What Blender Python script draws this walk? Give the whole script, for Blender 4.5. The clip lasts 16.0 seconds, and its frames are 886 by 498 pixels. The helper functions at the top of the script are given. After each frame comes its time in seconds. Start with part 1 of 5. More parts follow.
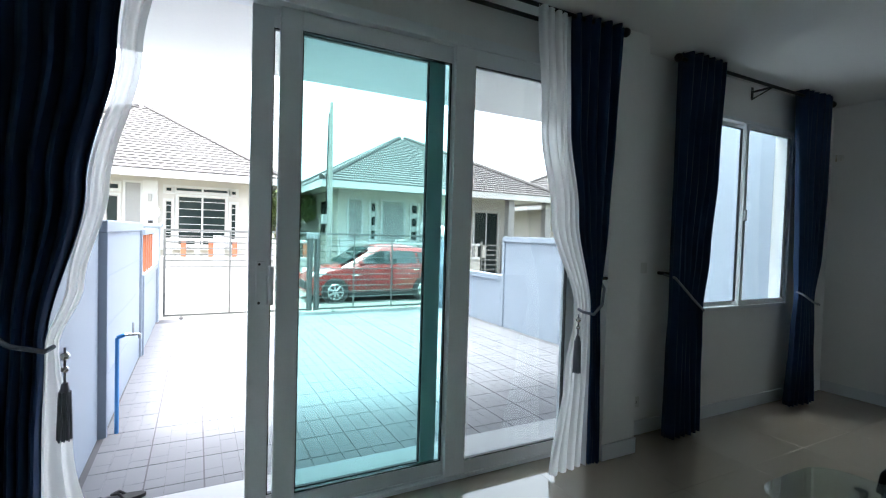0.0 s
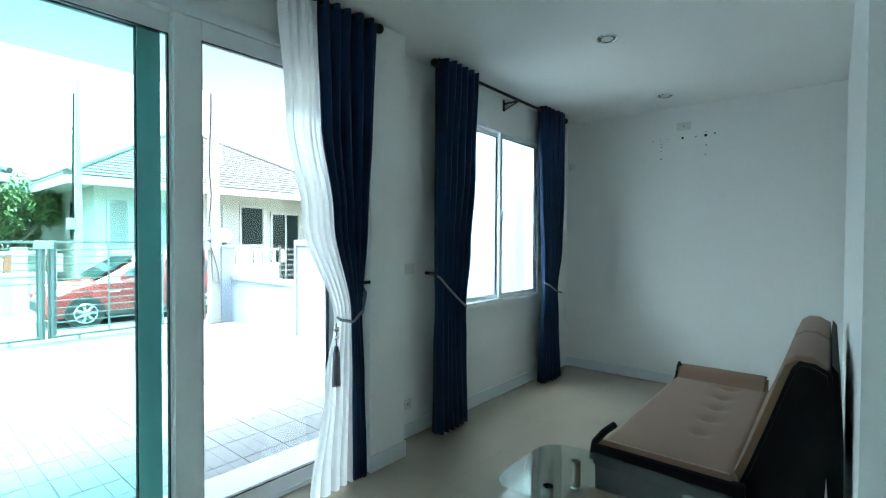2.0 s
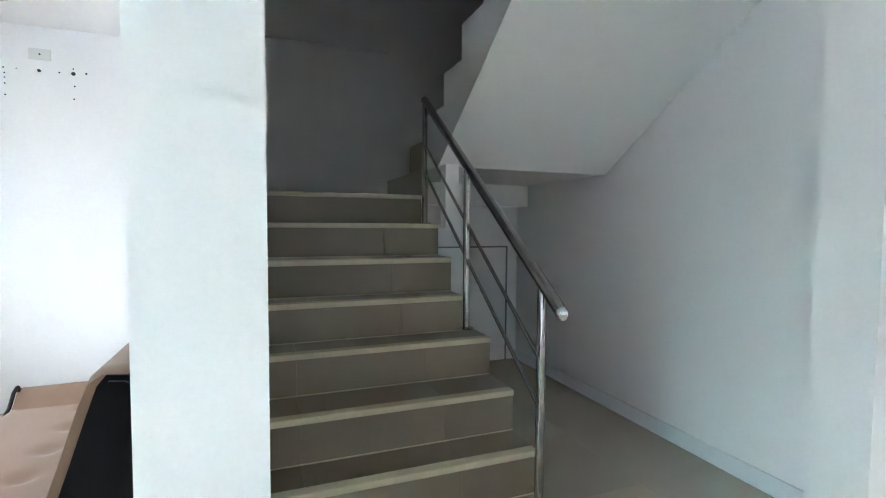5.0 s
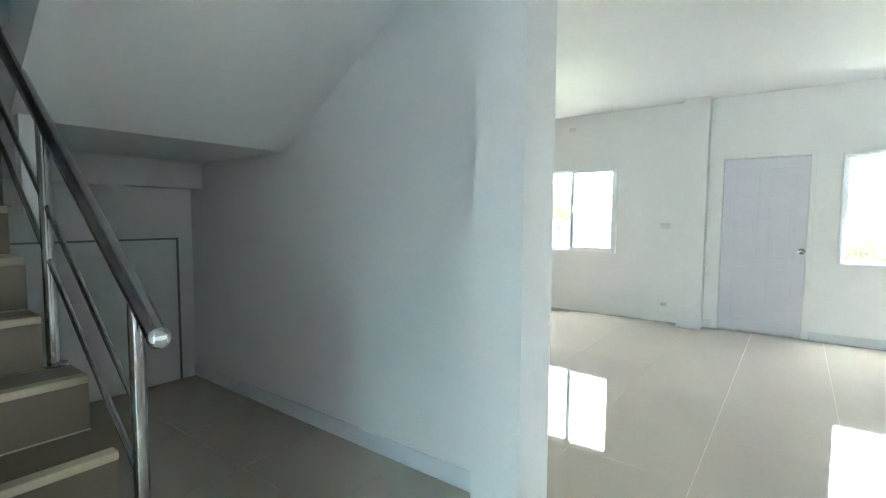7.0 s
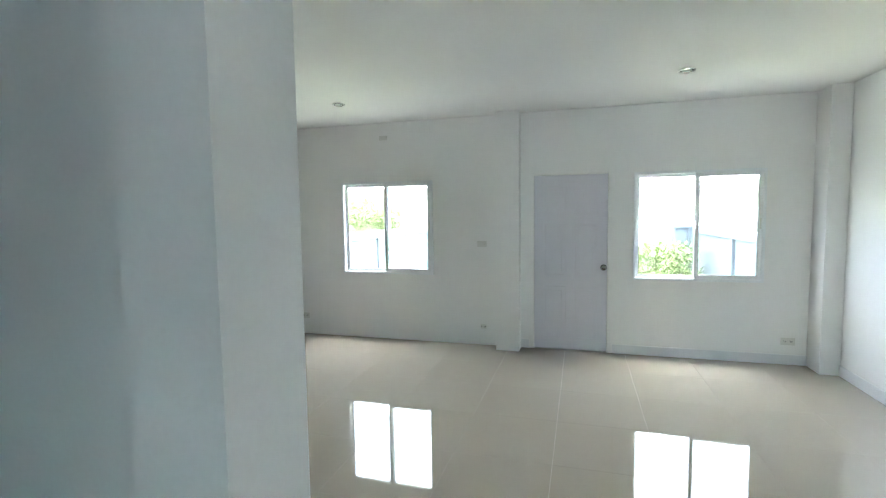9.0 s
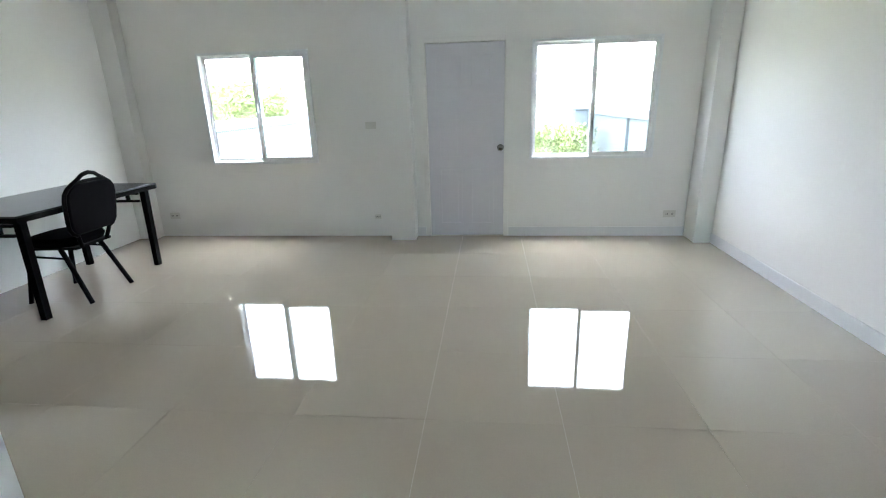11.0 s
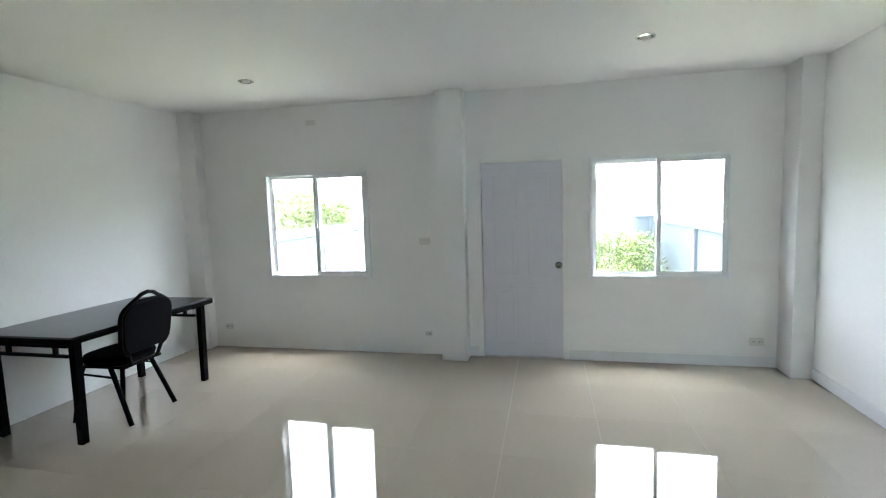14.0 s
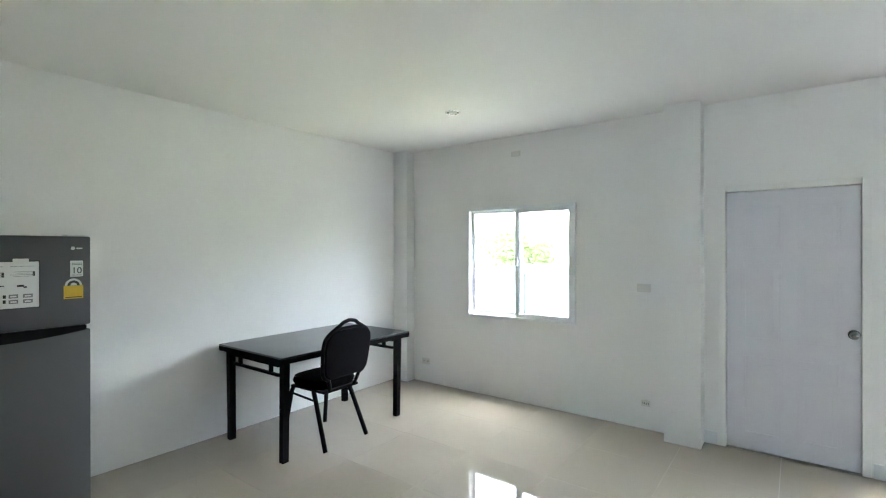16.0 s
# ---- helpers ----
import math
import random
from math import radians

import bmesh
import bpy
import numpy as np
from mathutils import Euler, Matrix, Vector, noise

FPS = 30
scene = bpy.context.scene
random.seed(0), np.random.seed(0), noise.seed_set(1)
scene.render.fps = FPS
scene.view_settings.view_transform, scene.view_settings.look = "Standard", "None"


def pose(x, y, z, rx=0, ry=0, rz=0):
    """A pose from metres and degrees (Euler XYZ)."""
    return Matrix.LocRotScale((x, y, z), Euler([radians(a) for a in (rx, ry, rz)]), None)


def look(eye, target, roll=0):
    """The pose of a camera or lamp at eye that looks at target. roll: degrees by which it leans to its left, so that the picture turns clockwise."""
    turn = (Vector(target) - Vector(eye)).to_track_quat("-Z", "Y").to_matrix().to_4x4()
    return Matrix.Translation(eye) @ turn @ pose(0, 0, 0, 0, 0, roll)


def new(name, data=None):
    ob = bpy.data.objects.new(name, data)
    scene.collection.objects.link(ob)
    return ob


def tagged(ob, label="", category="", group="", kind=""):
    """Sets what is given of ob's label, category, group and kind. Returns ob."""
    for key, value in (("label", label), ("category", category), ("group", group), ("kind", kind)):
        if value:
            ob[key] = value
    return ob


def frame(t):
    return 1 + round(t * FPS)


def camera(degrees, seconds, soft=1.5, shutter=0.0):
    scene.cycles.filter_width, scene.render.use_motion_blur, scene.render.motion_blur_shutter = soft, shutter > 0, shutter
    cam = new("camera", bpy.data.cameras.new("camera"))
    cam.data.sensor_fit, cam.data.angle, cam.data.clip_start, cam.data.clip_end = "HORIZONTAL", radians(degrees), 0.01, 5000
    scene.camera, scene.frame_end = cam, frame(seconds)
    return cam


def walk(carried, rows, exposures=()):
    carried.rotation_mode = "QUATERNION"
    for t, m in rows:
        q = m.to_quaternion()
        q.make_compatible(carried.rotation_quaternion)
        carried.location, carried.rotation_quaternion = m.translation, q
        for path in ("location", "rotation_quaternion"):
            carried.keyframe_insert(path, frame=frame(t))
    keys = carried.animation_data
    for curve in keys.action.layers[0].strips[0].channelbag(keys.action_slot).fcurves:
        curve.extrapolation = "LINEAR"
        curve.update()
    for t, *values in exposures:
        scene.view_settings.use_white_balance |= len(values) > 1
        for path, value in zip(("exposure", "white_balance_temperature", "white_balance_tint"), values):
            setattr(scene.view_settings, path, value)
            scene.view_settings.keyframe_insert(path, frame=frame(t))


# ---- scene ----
cam = camera(86.5, 16.0, soft=1.15)
PATH = [
    (0, (0.695, 7.159, 1.373), (1.621, 8.93, 1.312), 1.7),
    (0.5, (0.749, 7.164, 1.373), (1.801, 8.864, 1.308), 1.1),
    (1, (0.829, 7.172, 1.373), (2.035, 8.766, 1.303), 0.5),
    (1.5, (0.949, 7.162, 1.386), (2.321, 8.616, 1.328), 0.3),
    (2, (1.07, 7.143, 1.387), (2.609, 8.42, 1.348), 0.3),
    (2.5, (1.205, 7.145, 1.392), (2.87, 8.253, 1.343), 0.0),
    (3, (1.366, 7.177, 1.393), (3.186, 8.003, 1.335), -0.6),
    (3.5, (1.476, 7.171, 1.377), (3.418, 7.646, 1.312), -0.9),
    (4, (1.644, 7.07, 1.363), (3.639, 7.175, 1.276), -0.7),
    (4.5, (1.783, 6.948, 1.346), (3.764, 6.688, 1.256), -0.0),
    (5, (1.902, 6.838, 1.329), (3.768, 6.125, 1.224), 0.4),
    (5.2, (1.967, 6.802, 1.331), (3.755, 5.914, 1.218), 0.7),
    (7.3, (2.199, 6.182, 1.302), (3.324, 4.534, 1.167), 0.3),
    (7.5, (2.261, 6.1, 1.316), (3.336, 4.419, 1.182), 0.3),
    (8, (2.259, 5.864, 1.447), (3.2, 4.107, 1.279), -0.3),
    (8.5, (2.311, 5.626, 1.534), (3.047, 3.774, 1.364), -0.6),
    (9, (2.323, 5.395, 1.553), (2.883, 3.481, 1.404), -0.8),
    (9.5, (2.322, 5.206, 1.503), (2.729, 3.254, 1.354), -0.6),
    (10, (2.276, 5.089, 1.454), (2.538, 3.123, 1.2), -0.5),
    (10.2, (2.251, 5.055, 1.441), (2.471, 3.091, 1.132), -0.7),
    (12.3, (2.151, 4.969, 1.365), (2.343, 3.191, 0.468), -2.4),
    (12.5, (2.153, 4.968, 1.394), (2.366, 3.152, 0.583), -2.8),
    (13, (2.124, 4.918, 1.467), (2.4, 3.019, 0.906), -3.0),
    (13.5, (2.156, 4.8, 1.529), (2.479, 2.854, 1.193), -2.6),
    (14, (2.184, 4.712, 1.571), (2.617, 2.769, 1.383), -1.8),
    (14.5, (2.157, 4.591, 1.572), (2.772, 2.692, 1.457), -1.5),
    (15, (2.22, 4.538, 1.527), (3.038, 2.714, 1.466), -1.2),
    (15.5, (2.317, 4.394, 1.531), (3.326, 2.667, 1.497), -0.7),
    (16, (2.391, 4.223, 1.532), (3.591, 2.624, 1.531), -0.1),
]
walk(cam, [(t, look(eye, target, roll)) for t, eye, target, roll in PATH],
     exposures=[(0.0, 3.84, 6150, 8), (1.0, 4.26, 5850, 0), (1.5, 4.66, 5750, -1), (2.0, 5.08, 5700, -6), (2.5, 5.63, 5700, -2), (3.0, 6.06, 6000, 6), (3.6, 6.54, 6250, 13), (5.2, 6.78, 6500, 18), (7.3, 6.57, 6250, 12), (8.5, 6.12, 6200, 13), (9.0, 5.87, 6250, 13), (10.2, 5.72, 6350, 16), (12.5, 6.01, 6350, 17), (13.5, 5.67, 6300, 16), (14.5, 5.62, 6300, 16), (15.5, 5.92, 6300, 16), (16.0, 6.07, 6300, 16)])

# ---- daylight: bright overcast sky with a veiled sun ----
world = bpy.data.worlds.new("overcast_sky")
scene.world = world
world.use_nodes = True
wn = world.node_tree.nodes
sky = wn.new("ShaderNodeTexSky")
sky.sky_type = 'NISHITA'
sky.sun_disc = False
sky.sun_elevation = radians(80)
sky.sun_rotation = radians(270)
sky.air_density, sky.dust_density, sky.ozone_density = 1.0, 6.0, 0.6
wn["Background"].inputs["Strength"].default_value = 0.15
soft_sky = wn.new("ShaderNodeHueSaturation")
soft_sky.inputs["Saturation"].default_value = 0.3
world.node_tree.links.new(sky.outputs[0], soft_sky.inputs["Color"])
world.node_tree.links.new(soft_sky.outputs[0], wn["Background"].inputs["Color"])
sun = new("sun", bpy.data.lights.new("sun", 'SUN'))
sun.data.energy, sun.data.angle, sun.data.color = 0.6, radians(12), (1.0, 0.97, 0.93)
sun.matrix_world = look((0, 0, 30), (4.4, 0.0, 5.0))

# ---- materials ----
def mat(name, color, rough=0.5, metal=0.0, var=0.06, scale=8.0, fine=90.0, bump=0.05, spec=0.5, coat=0.0, sheen=0.0, rvar=0.1, tile=0.0):
    """A painted, woven or cast surface: two scales of variation in colour and gloss, and a fine relief."""
    m = bpy.data.materials.new(name)
    m.use_nodes = True
    nt = m.node_tree
    b = nt.nodes["Principled BSDF"]
    tc = nt.nodes.new("ShaderNodeTexCoord")
    info = nt.nodes.new("ShaderNodeObjectInfo")
    n1, n2 = nt.nodes.new("ShaderNodeTexNoise"), nt.nodes.new("ShaderNodeTexNoise")
    n1.inputs["Scale"].default_value, n2.inputs["Scale"].default_value = scale / 4, fine
    n1.inputs["Detail"].default_value, n2.inputs["Detail"].default_value = 5, 3
    for n in (n1, n2):
        nt.links.new(tc.outputs["Object"], n.inputs["Vector"])
    add = nt.nodes.new("ShaderNodeMath"); add.operation = 'ADD'
    nt.links.new(n1.outputs["Fac"], add.inputs[0]); nt.links.new(n2.outputs["Fac"], add.inputs[1])
    half = nt.nodes.new("ShaderNodeMath"); half.operation = 'MULTIPLY'; half.inputs[1].default_value = 0.5
    nt.links.new(add.outputs[0], half.inputs[0])
    rnd = nt.nodes.new("ShaderNodeMath"); rnd.operation = 'MULTIPLY_ADD'
    rnd.inputs[1].default_value = tile
    nt.links.new(info.outputs["Random"], rnd.inputs[0]); nt.links.new(half.outputs[0], rnd.inputs[2])
    ramp = nt.nodes.new("ShaderNodeMapRange")
    ramp.inputs["From Min"].default_value, ramp.inputs["From Max"].default_value = 0.3, 0.7 + tile
    nt.links.new(rnd.outputs[0], ramp.inputs["Value"])
    mix = nt.nodes.new("ShaderNodeMix"); mix.data_type = 'RGBA'
    mix.inputs["A"].default_value = (*[c * (1 - var) for c in color], 1)
    mix.inputs["B"].default_value = (*[min(1, c * (1 + var)) for c in color], 1)
    nt.links.new(ramp.outputs[0], mix.inputs["Factor"]); nt.links.new(mix.outputs["Result"], b.inputs["Base Color"])
    rr = nt.nodes.new("ShaderNodeMapRange")
    rr.inputs["To Min"].default_value, rr.inputs["To Max"].default_value = rough * (1 - rvar), min(1, rough * (1 + rvar))
    nt.links.new(n1.outputs["Fac"], rr.inputs["Value"]); nt.links.new(rr.outputs[0], b.inputs["Roughness"])
    b.inputs["Metallic"].default_value = metal
    b.inputs["Specular IOR Level"].default_value = spec
    b.inputs["Coat Weight"].default_value = coat
    b.inputs["Sheen Weight"].default_value = sheen
    if bump:
        bp = nt.nodes.new("ShaderNodeBump")
        bp.inputs["Strength"].default_value, bp.inputs["Distance"].default_value = bump, 0.004
        nt.links.new(add.outputs[0], bp.inputs["Height"]); nt.links.new(bp.outputs[0], b.inputs["Normal"])
    return m


def glass(name, tint, gloss=0.09):
    """Thin pane: light passes straight on, tinted, with a mirror-like sheen by Fresnel."""
    m = bpy.data.materials.new(name)
    m.use_nodes = True
    nt = m.node_tree
    nt.nodes.remove(nt.nodes["Principled BSDF"])
    tr, gl, mx, lw, pw, ma = (nt.nodes.new("ShaderNode" + k) for k in ("BsdfTransparent", "BsdfGlossy", "MixShader", "LayerWeight", "Math", "Math"))
    tr.inputs["Color"].default_value = (*tint, 1)
    gl.inputs["Roughness"].default_value = 0.02
    lw.inputs["Blend"].default_value = 0.5
    pw.operation, ma.operation = 'POWER', 'MULTIPLY_ADD'
    pw.inputs[1].default_value, ma.inputs[1].default_value, ma.inputs[2].default_value = 5.0, 0.6, gloss * 0.35
    nt.links.new(lw.outputs["Facing"], pw.inputs[0]); nt.links.new(pw.outputs[0], ma.inputs[0])
    nt.links.new(ma.outputs[0], mx.inputs[0]); nt.links.new(tr.outputs[0], mx.inputs[1]); nt.links.new(gl.outputs[0], mx.inputs[2])
    nt.links.new(mx.outputs[0], nt.nodes["Material Output"].inputs["Surface"])
    return m


def sheer(name, color, through_part):
    m = bpy.data.materials.new(name)
    m.use_nodes = True
    nt = m.node_tree
    nt.nodes.remove(nt.nodes["Principled BSDF"])
    df, tl, tr, m1, m2 = (nt.nodes.new("ShaderNode" + k) for k in ("BsdfDiffuse", "BsdfTranslucent", "BsdfTransparent", "MixShader", "MixShader"))
    wv = nt.nodes.new("ShaderNodeTexNoise"); wv.inputs["Scale"].default_value = 400
    mr = nt.nodes.new("ShaderNodeMapRange"); mr.inputs["To Min"].default_value, mr.inputs["To Max"].default_value = through_part * 0.6, through_part * 1.4
    nt.links.new(wv.outputs["Fac"], mr.inputs["Value"])
    df.inputs["Color"].default_value = tl.inputs["Color"].default_value = (*color, 1)
    m1.inputs[0].default_value = 0.45
    nt.links.new(df.outputs[0], m1.inputs[1]); nt.links.new(tl.outputs[0], m1.inputs[2])
    nt.links.new(mr.outputs[0], m2.inputs[0]); nt.links.new(m1.outputs[0], m2.inputs[1]); nt.links.new(tr.outputs[0], m2.inputs[2])
    nt.links.new(m2.outputs[0], nt.nodes["Material Output"].inputs["Surface"])
    return m


WALL = mat("white_emulsion", (0.86, 0.86, 0.845), 0.55, var=0.02, scale=3, fine=60, bump=0.06)
CEIL = mat("ceiling_emulsion", (0.86, 0.86, 0.84), 0.7, var=0.02, scale=3, bump=0.03)
# dark grey that puts the stairwell's shade into the wall colour
SHADEWALL = mat("stairwell_shade_grey", (0.24, 0.235, 0.225), 0.9, var=0.12, scale=4, fine=70, bump=0.3)
SKIRT = mat("skirting_tile", (0.77, 0.785, 0.80), 0.3, var=0.03, bump=0.02)
FLOOR = mat("polished_porcelain", (0.415, 0.357, 0.285), 0.035, var=0.06, scale=5, fine=140, bump=0.0, spec=0.9, coat=0.6, rvar=0.3, tile=0.1)
GROUT = mat("grout", (0.66, 0.61, 0.52), 0.8, bump=0.1)
ALU = mat("white_aluminium", (0.84, 0.87, 0.89), 0.35, var=0.03, bump=0.01)
GASKET = mat("black_rubber", (0.015, 0.016, 0.018), 0.6, bump=0.02)
NAVY = mat("navy_blackout_fabric", (0.004, 0.025, 0.078), 0.75, var=0.2, scale=20, fine=350, bump=0.25, spec=0.3, sheen=0.03)
SHEER = sheer("white_voile", (0.92, 0.92, 0.91), 0.09)
ROD = mat("dark_metal_rod", (0.02, 0.018, 0.017), 0.4, metal=0.6, bump=0.02)
CORD = mat("grey_cord", (0.20, 0.21, 0.25), 0.7, var=0.2, scale=60, fine=500, bump=0.3)
STAIR = mat("brown_stair_tile", (0.20, 0.17, 0.125), 0.32, var=0.1, scale=14, fine=160, bump=0.03, tile=0.1)
NOSE = mat("cream_nosing", (0.52, 0.47, 0.33), 0.4, var=0.06, scale=20, bump=0.03)
STEEL = mat("polished_steel", (0.36, 0.355, 0.345), 0.09, metal=1.0, var=0.04, scale=30, bump=0.01)
SUEDE = mat("tan_microfibre", (0.178, 0.105, 0.062), 0.85, var=0.15, scale=16, fine=260, bump=0.3, sheen=0.15)
LEATHER = mat("black_leatherette", (0.003, 0.003, 0.0035), 0.5, spec=0.1, var=0.3, scale=30, fine=220, bump=0.25)
BLACK = mat("black_enamel", (0.003, 0.003, 0.0032), 0.45, spec=0.05, var=0.3, scale=20, bump=0.03)
TOPMAT = mat("dark_laminate", (0.012, 0.013, 0.016), 0.22, spec=0.4, var=0.2, scale=14, fine=200, bump=0.01)
CLOTH = mat("black_seat_cloth", (0.0035, 0.0032, 0.0045), 0.9, spec=0.08, var=0.3, scale=30, fine=400, bump=0.3)
DOORP = mat("white_door_paint", (0.70, 0.70, 0.755), 0.4, var=0.02, scale=5, bump=0.03)
PLAST = mat("white_plastic", (0.72, 0.72, 0.68), 0.4, var=0.02, bump=0.0)
HOLE = mat("dark_recess", (0.03, 0.03, 0.03), 0.8, bump=0.0)
CHROME = mat("chrome", (0.7, 0.7, 0.7), 0.08, metal=1.0, var=0.02, bump=0.0)
LAMPGLASS = mat("frosted_lamp", (0.75, 0.75, 0.72), 0.2, var=0.02, bump=0.0)
FRIDGE = mat("grey_fridge_steel", (0.094, 0.097, 0.096), 0.36, metal=0.55, var=0.08, scale=5, fine=300, bump=0.02)
PAPER = mat("paper_label", (0.75, 0.75, 0.74), 0.6, var=0.02, bump=0.0)
YELLOW = mat("yellow_label", (0.75, 0.50, 0.03), 0.5, var=0.02, bump=0.0)
TINT = glass("green_tinted_glass", (0.655, 0.862, 0.852))
FAINT = glass("faintly_tinted_glass", (0.91, 0.935, 0.93))
DOORCLEAR = glass("clear_door_glass", (0.655, 0.68, 0.68))
CLEAR = glass("clear_glass", (0.78, 0.83, 0.83))
TABLEGLASS = glass("table_glass", (0.86, 0.92, 0.90), 0.13)
# outdoors
PAVE = mat("pale_porch_tile", (0.135, 0.136, 0.147), 0.7, var=0.07, scale=8, fine=80, bump=0.08, spec=0.25, tile=0.2)
PAVEJ = mat("porch_joint", (0.088, 0.088, 0.093), 0.9, bump=0.2, spec=0.1)
FENCE = mat("pale_blue_masonry_paint", (0.215, 0.25, 0.30), 0.6, var=0.04, scale=4, bump=0.12)
# darker copy of the fence blue: a shaded pillar, joints and small details
FENCED = mat("shade_and_detail_blue", (0.20, 0.235, 0.29), 0.6, var=0.06, scale=4, bump=0.12)
BACKW = mat("weathered_blue_paint", (0.10, 0.12, 0.145), 0.65, var=0.1, scale=4, bump=0.12)
ROAD = mat("worn_concrete", (0.135, 0.13, 0.115), 0.85, var=0.12, scale=2, fine=60, bump=0.3)
SOIL = mat("dry_grassy_ground", (0.20, 0.20, 0.13), 0.95, var=0.3, scale=2, fine=30, bump=0.5)
HOUSE = mat("cream_house_paint", (0.33, 0.315, 0.295), 0.7, var=0.05, scale=2, bump=0.1)
ROOF = mat("grey_brown_roof_tile", (0.062, 0.056, 0.055), 0.75, var=0.2, scale=6, fine=30, bump=0.3, tile=0.2)
FASCIA = mat("white_fascia", (0.36, 0.36, 0.36), 0.5, var=0.03, bump=0.02)
SHUTTER = mat("grey_louvre", (0.20, 0.20, 0.20), 0.5, var=0.05, bump=0.05)
DARKWIN = mat("dark_window_glass", (0.012, 0.018, 0.018), 0.15, spec=0.12, var=0.3, scale=4, bump=0.0)
CARRED = mat("red_car_paint", (0.21, 0.022, 0.018), 0.22, var=0.04, scale=4, bump=0.0, coat=0.8)
TYRE = mat("tyre_rubber", (0.02, 0.02, 0.02), 0.85, bump=0.2)
RIM = mat("silver_rim", (0.6, 0.6, 0.6), 0.3, metal=0.9, bump=0.0)
CARGLASS = mat("car_glass", (0.02, 0.03, 0.03), 0.04, bump=0.0, spec=0.8)
LEAF = mat("green_leaf", (0.095, 0.135, 0.032), 0.55, var=0.5, scale=3, fine=8, bump=0.1)
BARK = mat("bark", (0.16, 0.12, 0.09), 0.9, var=0.25, scale=12, fine=60, bump=0.6)
CONC = mat("concrete_pole", (0.24, 0.235, 0.22), 0.85, var=0.08, scale=6, bump=0.25)
PVC = mat("blue_pvc", (0.05, 0.22, 0.52), 0.35, var=0.04, bump=0.0)
SHELFWOOD = mat("brown_veneer", (0.16, 0.075, 0.035), 0.4, var=0.25, scale=9, fine=120, bump=0.04)
ORANGE = mat("orange_baluster", (0.30, 0.085, 0.035), 0.6, var=0.08, bump=0.1)
GATEM = mat("galvanised_gate", (0.12, 0.12, 0.115), 0.5, metal=0.3, var=0.06, bump=0.05)
GLOBE = mat("white_globe", (0.85, 0.85, 0.83), 0.25, var=0.01, bump=0.0)

# ---- mesh helpers ----
def box(bm, x0, x1, y0, y1, z0, z1, bev=0.0):
    r = bmesh.ops.create_cube(bm, size=1.0)
    bmesh.ops.scale(bm, vec=(abs(x1 - x0), abs(y1 - y0), abs(z1 - z0)), verts=r["verts"])
    bmesh.ops.translate(bm, vec=((x0 + x1) / 2, (y0 + y1) / 2, (z0 + z1) / 2), verts=r["verts"])
    if bev:
        es = list({e for v in r["verts"] for e in v.link_edges})
        bmesh.ops.bevel(bm, geom=es, offset=bev, segments=2, affect='EDGES', profile=0.6)
    return bm


def boxm(*a, **k):
    return box(bmesh.new(), *a, **k)


def tube(bm, a, b, r, seg=12, r2=None):
    a, b = Vector(a), Vector(b)
    d = b - a
    m = Matrix.Translation((a + b) / 2) @ d.to_track_quat('Z', 'Y').to_matrix().to_4x4()
    bmesh.ops.create_cone(bm, cap_ends=True, segments=seg, radius1=r, radius2=r if r2 is None else r2, depth=d.length, matrix=m)
    return bm


def tubem(*a, **k):
    return tube(bmesh.new(), *a, **k)


def ballm(c, r, sx=1, sy=1, sz=1, seg=16):
    bm = bmesh.new()
    bmesh.ops.create_uvsphere(bm, u_segments=seg, v_segments=seg // 2 + 2, radius=r, matrix=Matrix.Translation(c) @ Matrix.Diagonal((sx, sy, sz, 1)))
    return bm


def prism(bm, pts, lo, hi, axis="y"):
    """A closed outline, drawn in the plane across the axis, pushed from lo to hi along it."""
    def at(p, h):
        return {"y": (p[0], h, p[1]), "x": (h, p[0], p[1]), "z": (p[0], p[1], h)}[axis]
    A = [bm.verts.new(at(p, lo)) for p in pts]
    B = [bm.verts.new(at(p, hi)) for p in pts]
    n = len(pts)
    for i in range(n):
        bm.faces.new((A[i], A[(i + 1) % n], B[(i + 1) % n], B[i]))
    bm.faces.new(A[::-1]); bm.faces.new(B)
    bmesh.ops.recalc_face_normals(bm, faces=bm.faces[:])
    return bm


def mesh_of(name, bm, material, smooth=False):
    me = bpy.data.meshes.new(name)
    bm.to_mesh(me)
    bm.free()
    me.materials.append(material)
    if smooth:
        for p in me.polygons:
            p.use_smooth = True
        me.set_sharp_from_angle(angle=radians(38))
    return me


def part(name, bm, material, parent=None, label="", smooth=False):
    ob = new(name, mesh_of(name, bm, material, smooth))
    if parent is not None:
        ob.parent = parent
    if label:
        ob["label"] = label
    return ob


def thing(name, label, category, at=(0, 0, 0), group="", kind=""):
    ob = new(name)
    ob.empty_display_size = 0.1
    ob.location = at
    return tagged(ob, label, category, group, kind)


def structure(name, bm, material, label, category, smooth=False):
    return tagged(part(name, bm, material, smooth=smooth), label, category, kind="structure")


def pieces(parent, name, me, spots):
    for s in spots:
        o = new(name, me)
        o.parent = parent
        o.location = s


# ---- plan ----
W, D, H = 5.98, 9.43, 2.664
WD = 6.19
T = 0.13
CX0, CX1 = 2.94, 3.235
SW = 4.50
UP = 5.2

def wall_with_holes(a0, a1, z0, z1, holes):
    """Rectangles that fill a wall from a0 to a1 and z0 to z1 round holes (a0, a1, z0, z1), in order."""
    out, at = [], a0
    for h0, h1, g0, g1 in holes:
        out.append((at, h0, z0, z1))
        if g0 > z0:
            out.append((h0, h1, z0, g0))
        if g1 < z1:
            out.append((h0, h1, g1, z1))
        at = h1
    out.append((at, a1, z0, z1))
    return out

